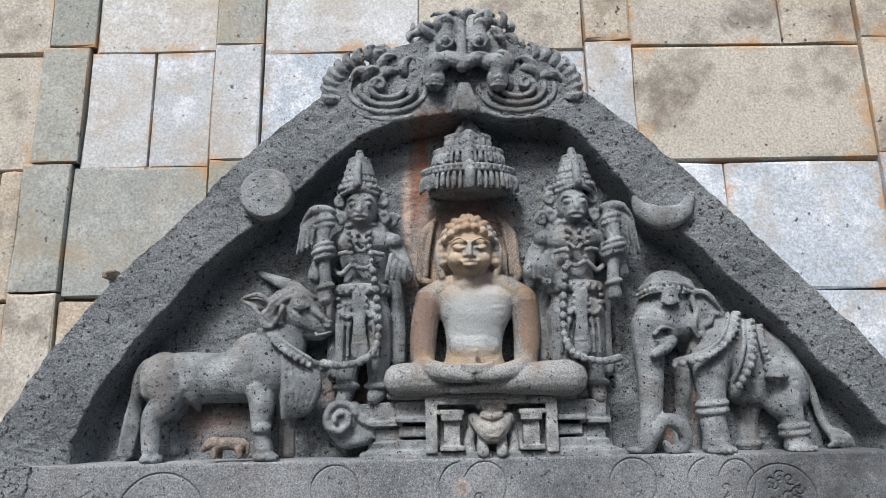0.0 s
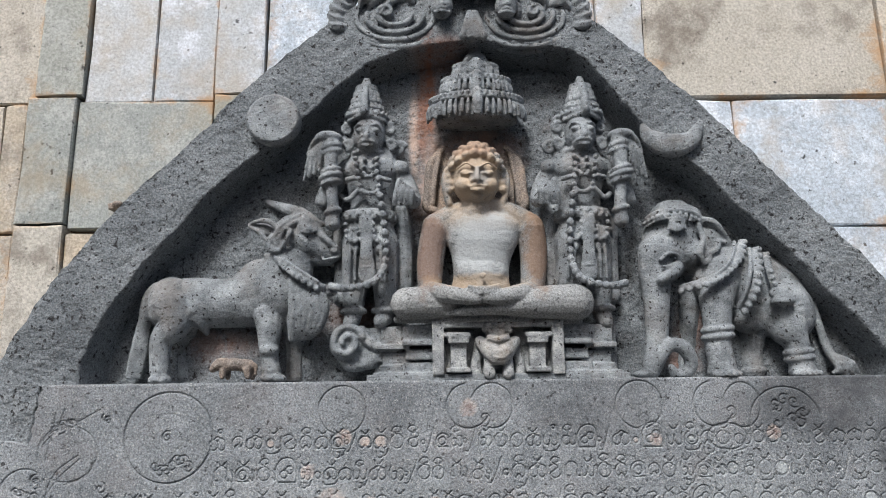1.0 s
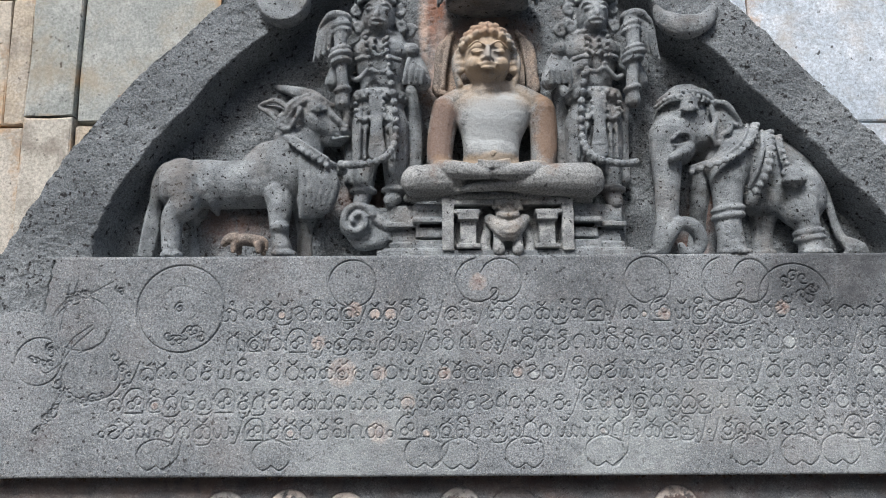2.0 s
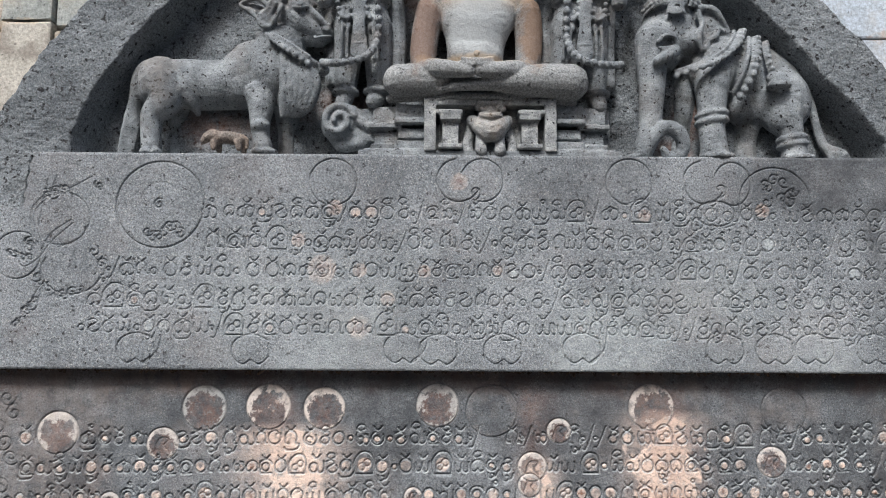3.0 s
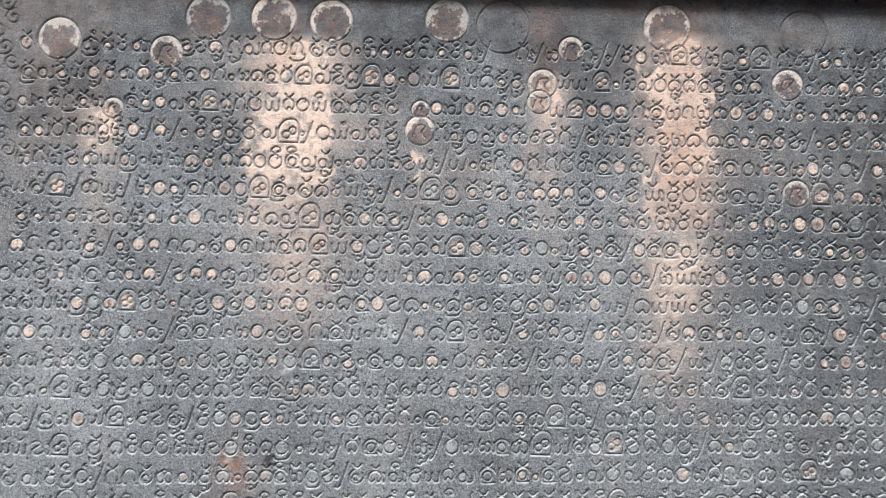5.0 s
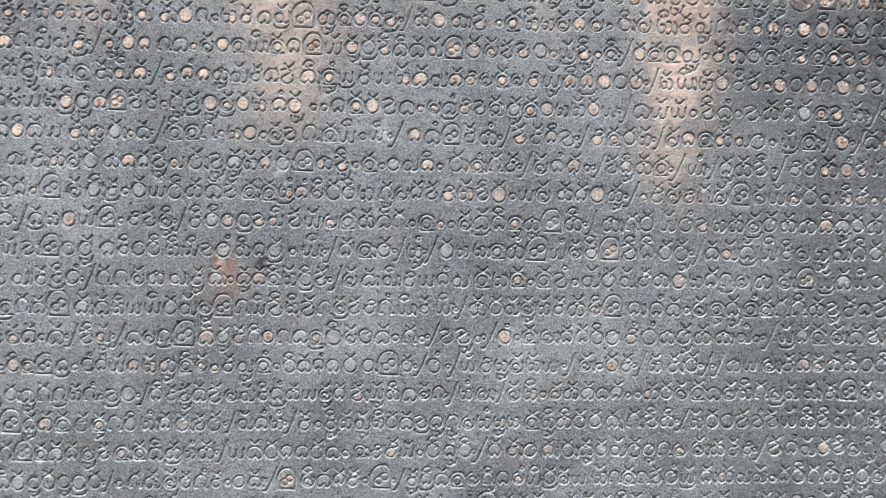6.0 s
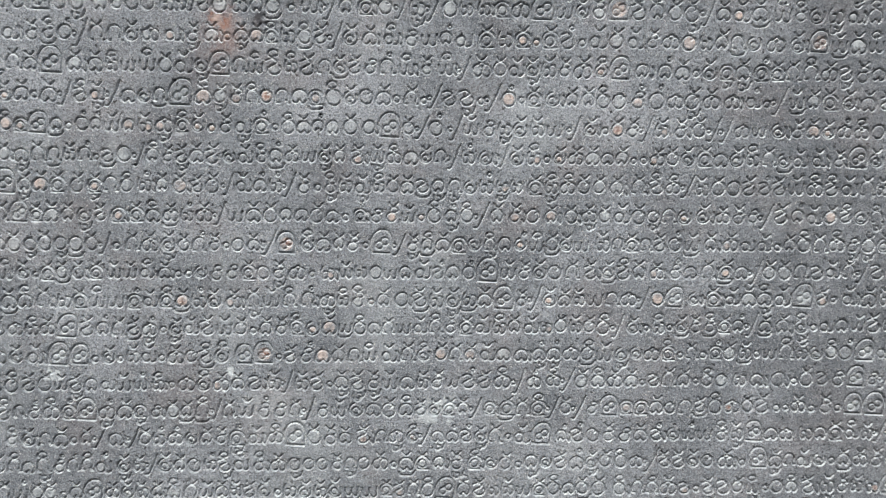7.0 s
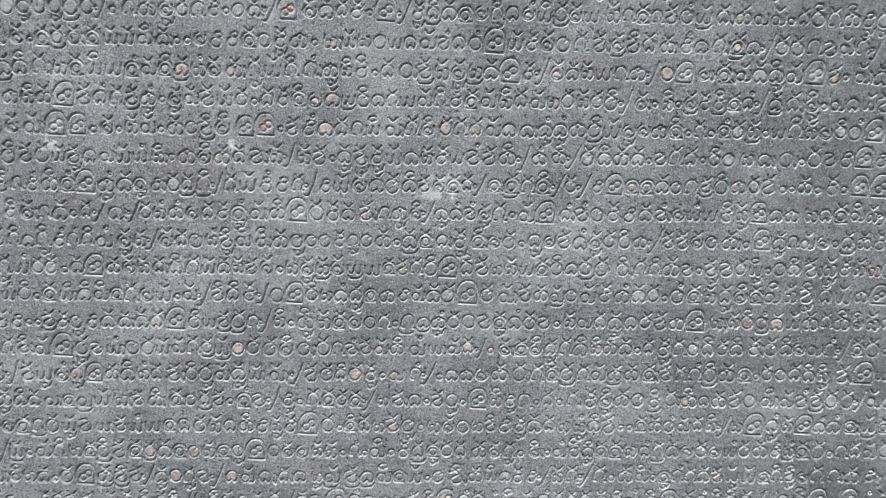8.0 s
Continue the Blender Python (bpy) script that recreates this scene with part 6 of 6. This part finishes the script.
def calf_statue():
    c = Carving()
    c.tube([(-0.1713, 0.006, 2.2986), (-0.1559, 0.008, 2.3006), (-0.1375, 0.012, 2.2986)], [0.0092, 0.0092, 0.0092], n=16, sides=14)
    c.tube([(-0.1708, 0.004, 2.3026), (-0.1797, 0.002, 2.2997), (-0.1864, 0.004, 2.2942)], [0.0084, 0.0076, 0.0050], n=12)
    c.ball((-0.1767, 0.004, 2.3066), 0.0050, 0.008, 0.0034)
    for p, q in (((-0.1713, 0.002, 2.2933), (-0.1716, 0.002, 2.2840)), ((-0.1693, 0.016, 2.2927), (-0.1680, 0.016, 2.2832)), ((-0.1382, 0.004, 2.2927), (-0.1361, 0.004, 2.2833)), ((-0.1349, 0.018, 2.2928), (-0.1328, 0.018, 2.2825))):
        c.tube([p, q], [0.0055, 0.0042])
    c.tube([(-0.1322, 0.010, 2.3010), (-0.1277, 0.012, 2.2977), (-0.1277, 0.014, 2.2850)], [0.0034, 0.0034, 0.0025], n=10)
    return c.done("calf_statue", "small rust-stained stone calf under the bull", "statue", 0.0014, RUSTY, coarse=0.0003, floor=2.2745)


def back_slab():
    c = Carving()
    x, y, z = (0.198, 0.07, 2.567)
    c.box((x, 0.068, z), 0.126, 0.02, 0.1344)
    for sx in (-1, 1):
        c.tube([(x + sx * 0.0504, 0.055, z + 0.0739), (x + sx * 0.0706, 0.052, z + 0.0462), (x + sx * 0.0756, 0.05, z), (x + sx * 0.0773, 0.05, z - 0.0252), (x + sx * 0.0622, 0.052, z - 0.0302)], [0.005, 0.007, 0.007, 0.007, 0.006], n=30)
        c.beads([(x + sx * 0.0571, 0.05, z + 0.0588), (x + sx * 0.0655, 0.048, z + 0.0084), (x + sx * 0.0672, 0.048, z - 0.0185)], 0.0045, 18)
    return c.done("back_slab", "ochre-stained stone throne back behind the seated statue", "throne back", 0.002, RUSTY)


seated_statue()
throne()
canopy()
crest()
attendant("attendant_statue", 0.03, 1, "crowned standing stone attendant with fly-whisk beside the bull")
attendant("attendant_statue", 0.363, -1, "crowned standing stone attendant with fly-whisk beside the elephant")
bull_statue()
elephant_statue()
calf_statue()
back_slab()



# ---- ashlar wall behind the stele ----
def block_mesh(name, x0, x1, z0, z1, front, back, r):
    """A dressed block with softened, slightly uneven edges."""
    e, bm = 0.0026, bmesh.new()
    j = lambda s: r.uniform(-s, s)
    rings = []
    for y, inset in ((back, 0.0), (front + e, 0.0), (front, e)):
        rings.append([bm.verts.new((x + sx * (inset + j(0.0026)), y + j(0.0012), z + sz * (inset + j(0.0026)))) for x, z, sx, sz in ((x0, z0, 1, 1), ((x0 + x1) / 2, z0, 0, 1), (x1, z0, -1, 1), (x1, (z0 + z1) / 2, -1, 0), (x1, z1, -1, -1), ((x0 + x1) / 2, z1, 0, -1), (x0, z1, 1, -1), (x0, (z0 + z1) / 2, 1, 0))])
    for a, b in zip(rings, rings[1:]):
        for k in range(8):
            bm.faces.new((a[k], a[(k + 1) % 8], b[(k + 1) % 8], b[k]))
    mid = bm.verts.new(((x0 + x1) / 2, front - 0.0008, (z0 + z1) / 2))
    for k in range(8):
        bm.faces.new((rings[-1][k], rings[-1][(k + 1) % 8], mid))
    bmesh.ops.recalc_face_normals(bm, faces=bm.faces)
    return bm


bm = bmesh.new()
bmesh.ops.create_cube(bm, size=1, matrix=Matrix.Translation((0.0, WALL_Y + 0.17, 1.86)) @ Matrix.Diagonal((6.7, 0.3, 3.72, 1)))
wall_north = part("wall_north", bm, MORTAR, smooth=False)
tagged(wall_north, "temple wall of pale schist ashlar with shallow pilasters and ochre joints", "wall", kind="structure")
PIL = [(-0.586, -0.498), (-0.269, -0.178), (0.438, 0.528), (0.972, 1.067)]
JOINTS = {0: [0.121, 0.824], 1: [-0.381], 2: [0.683, -0.617 - 0.03], 3: [-0.52 + 0.2]}
COURSES = [(3.368, 3.013), (3.013, 2.779), (2.779, 2.538), (2.538, 2.538 - 0.25)]


def tone(n, x, proud):
    """Which schist a block of course n is cut from."""
    if n <= 1:
        return OLIVE if proud and x < 0 else TAN if x > 0.1 or x < -0.6 else PALE
    if n == 2:
        return TAN if x > 0.6 or x < -0.6 else OLIVE if x < -0.5 else BLUE if -0.18 < x < 0.44 else PALE
    if n == 3:
        return TAN if x < -0.62 else OLIVE if x < 0 else BLUE
    return TAN if x < 0 else BLUE


rnd = random.Random(5)
low = COURSES[3][1]
while low > 0.05:
    COURSES.append((low, max(0.0, low - 0.26)))
    low -= 0.26
COURSES = [(COURSES[0][0] + 0.26, COURSES[0][0])] + COURSES
EDGE0, EDGE1, GAP = -3.3, 3.3, 0.0014
for n, (top, bottom) in enumerate(COURSES):
    edges = [EDGE0] + [v for p in PIL for v in p] + [EDGE1]
    lean = 0.0 if n < 2 else 0.008 if n == 2 else 0.02
    edges[1], edges[2] = edges[1] - lean, edges[2] - lean
    for k in range(len(edges) - 1):
        a, b = edges[k], edges[k + 1]
        proud = k % 2 == 1
        cuts = [a] + sorted(v for v in JOINTS.get(n - 1, []) if a + 0.03 < v < b - 0.03) + [b]
        if k == 0:
            while cuts[1] - cuts[0] > 0.8:
                cuts.insert(1, cuts[1] - rnd.uniform(0.35, 0.6))
        elif k == len(edges) - 2:
            while cuts[-1] - cuts[-2] > 0.8:
                cuts.insert(-1, cuts[-2] + rnd.uniform(0.35, 0.6))
        elif len(cuts) == 2 and b - a > 0.5 and n not in (1, 2, 3):
            cuts.insert(1, (a + b) / 2 + rnd.uniform(-0.1, 0.1))
        shift = 0.012 if proud else rnd.uniform(-0.004, 0.004)
        for u, v in zip(cuts, cuts[1:]):
            front = WALL_Y - (0.008 if proud else 0.0) + rnd.uniform(-0.0012, 0.0012)
            part("block", block_mesh("block", u + GAP, v - GAP, bottom + shift + GAP, top + shift - GAP, front, WALL_Y + 0.05, rnd), tone(n, (u + v) / 2, proud), wall_north, smooth=False)

# broken rust-brown stub standing out of the wall beside the frame
c = Carving()
c.box((-0.4239, 0.17, 2.5798), 0.022, 0.03, 0.011, tilt=-12)
c.ball((-0.4199, 0.158, 2.5818), 0.009, 0.01, 0.006)
ob = c.done("stub", "", "", 0.0015, RUSTY, parent=wall_north)
tagged(ob, "broken rust-brown stone stub")
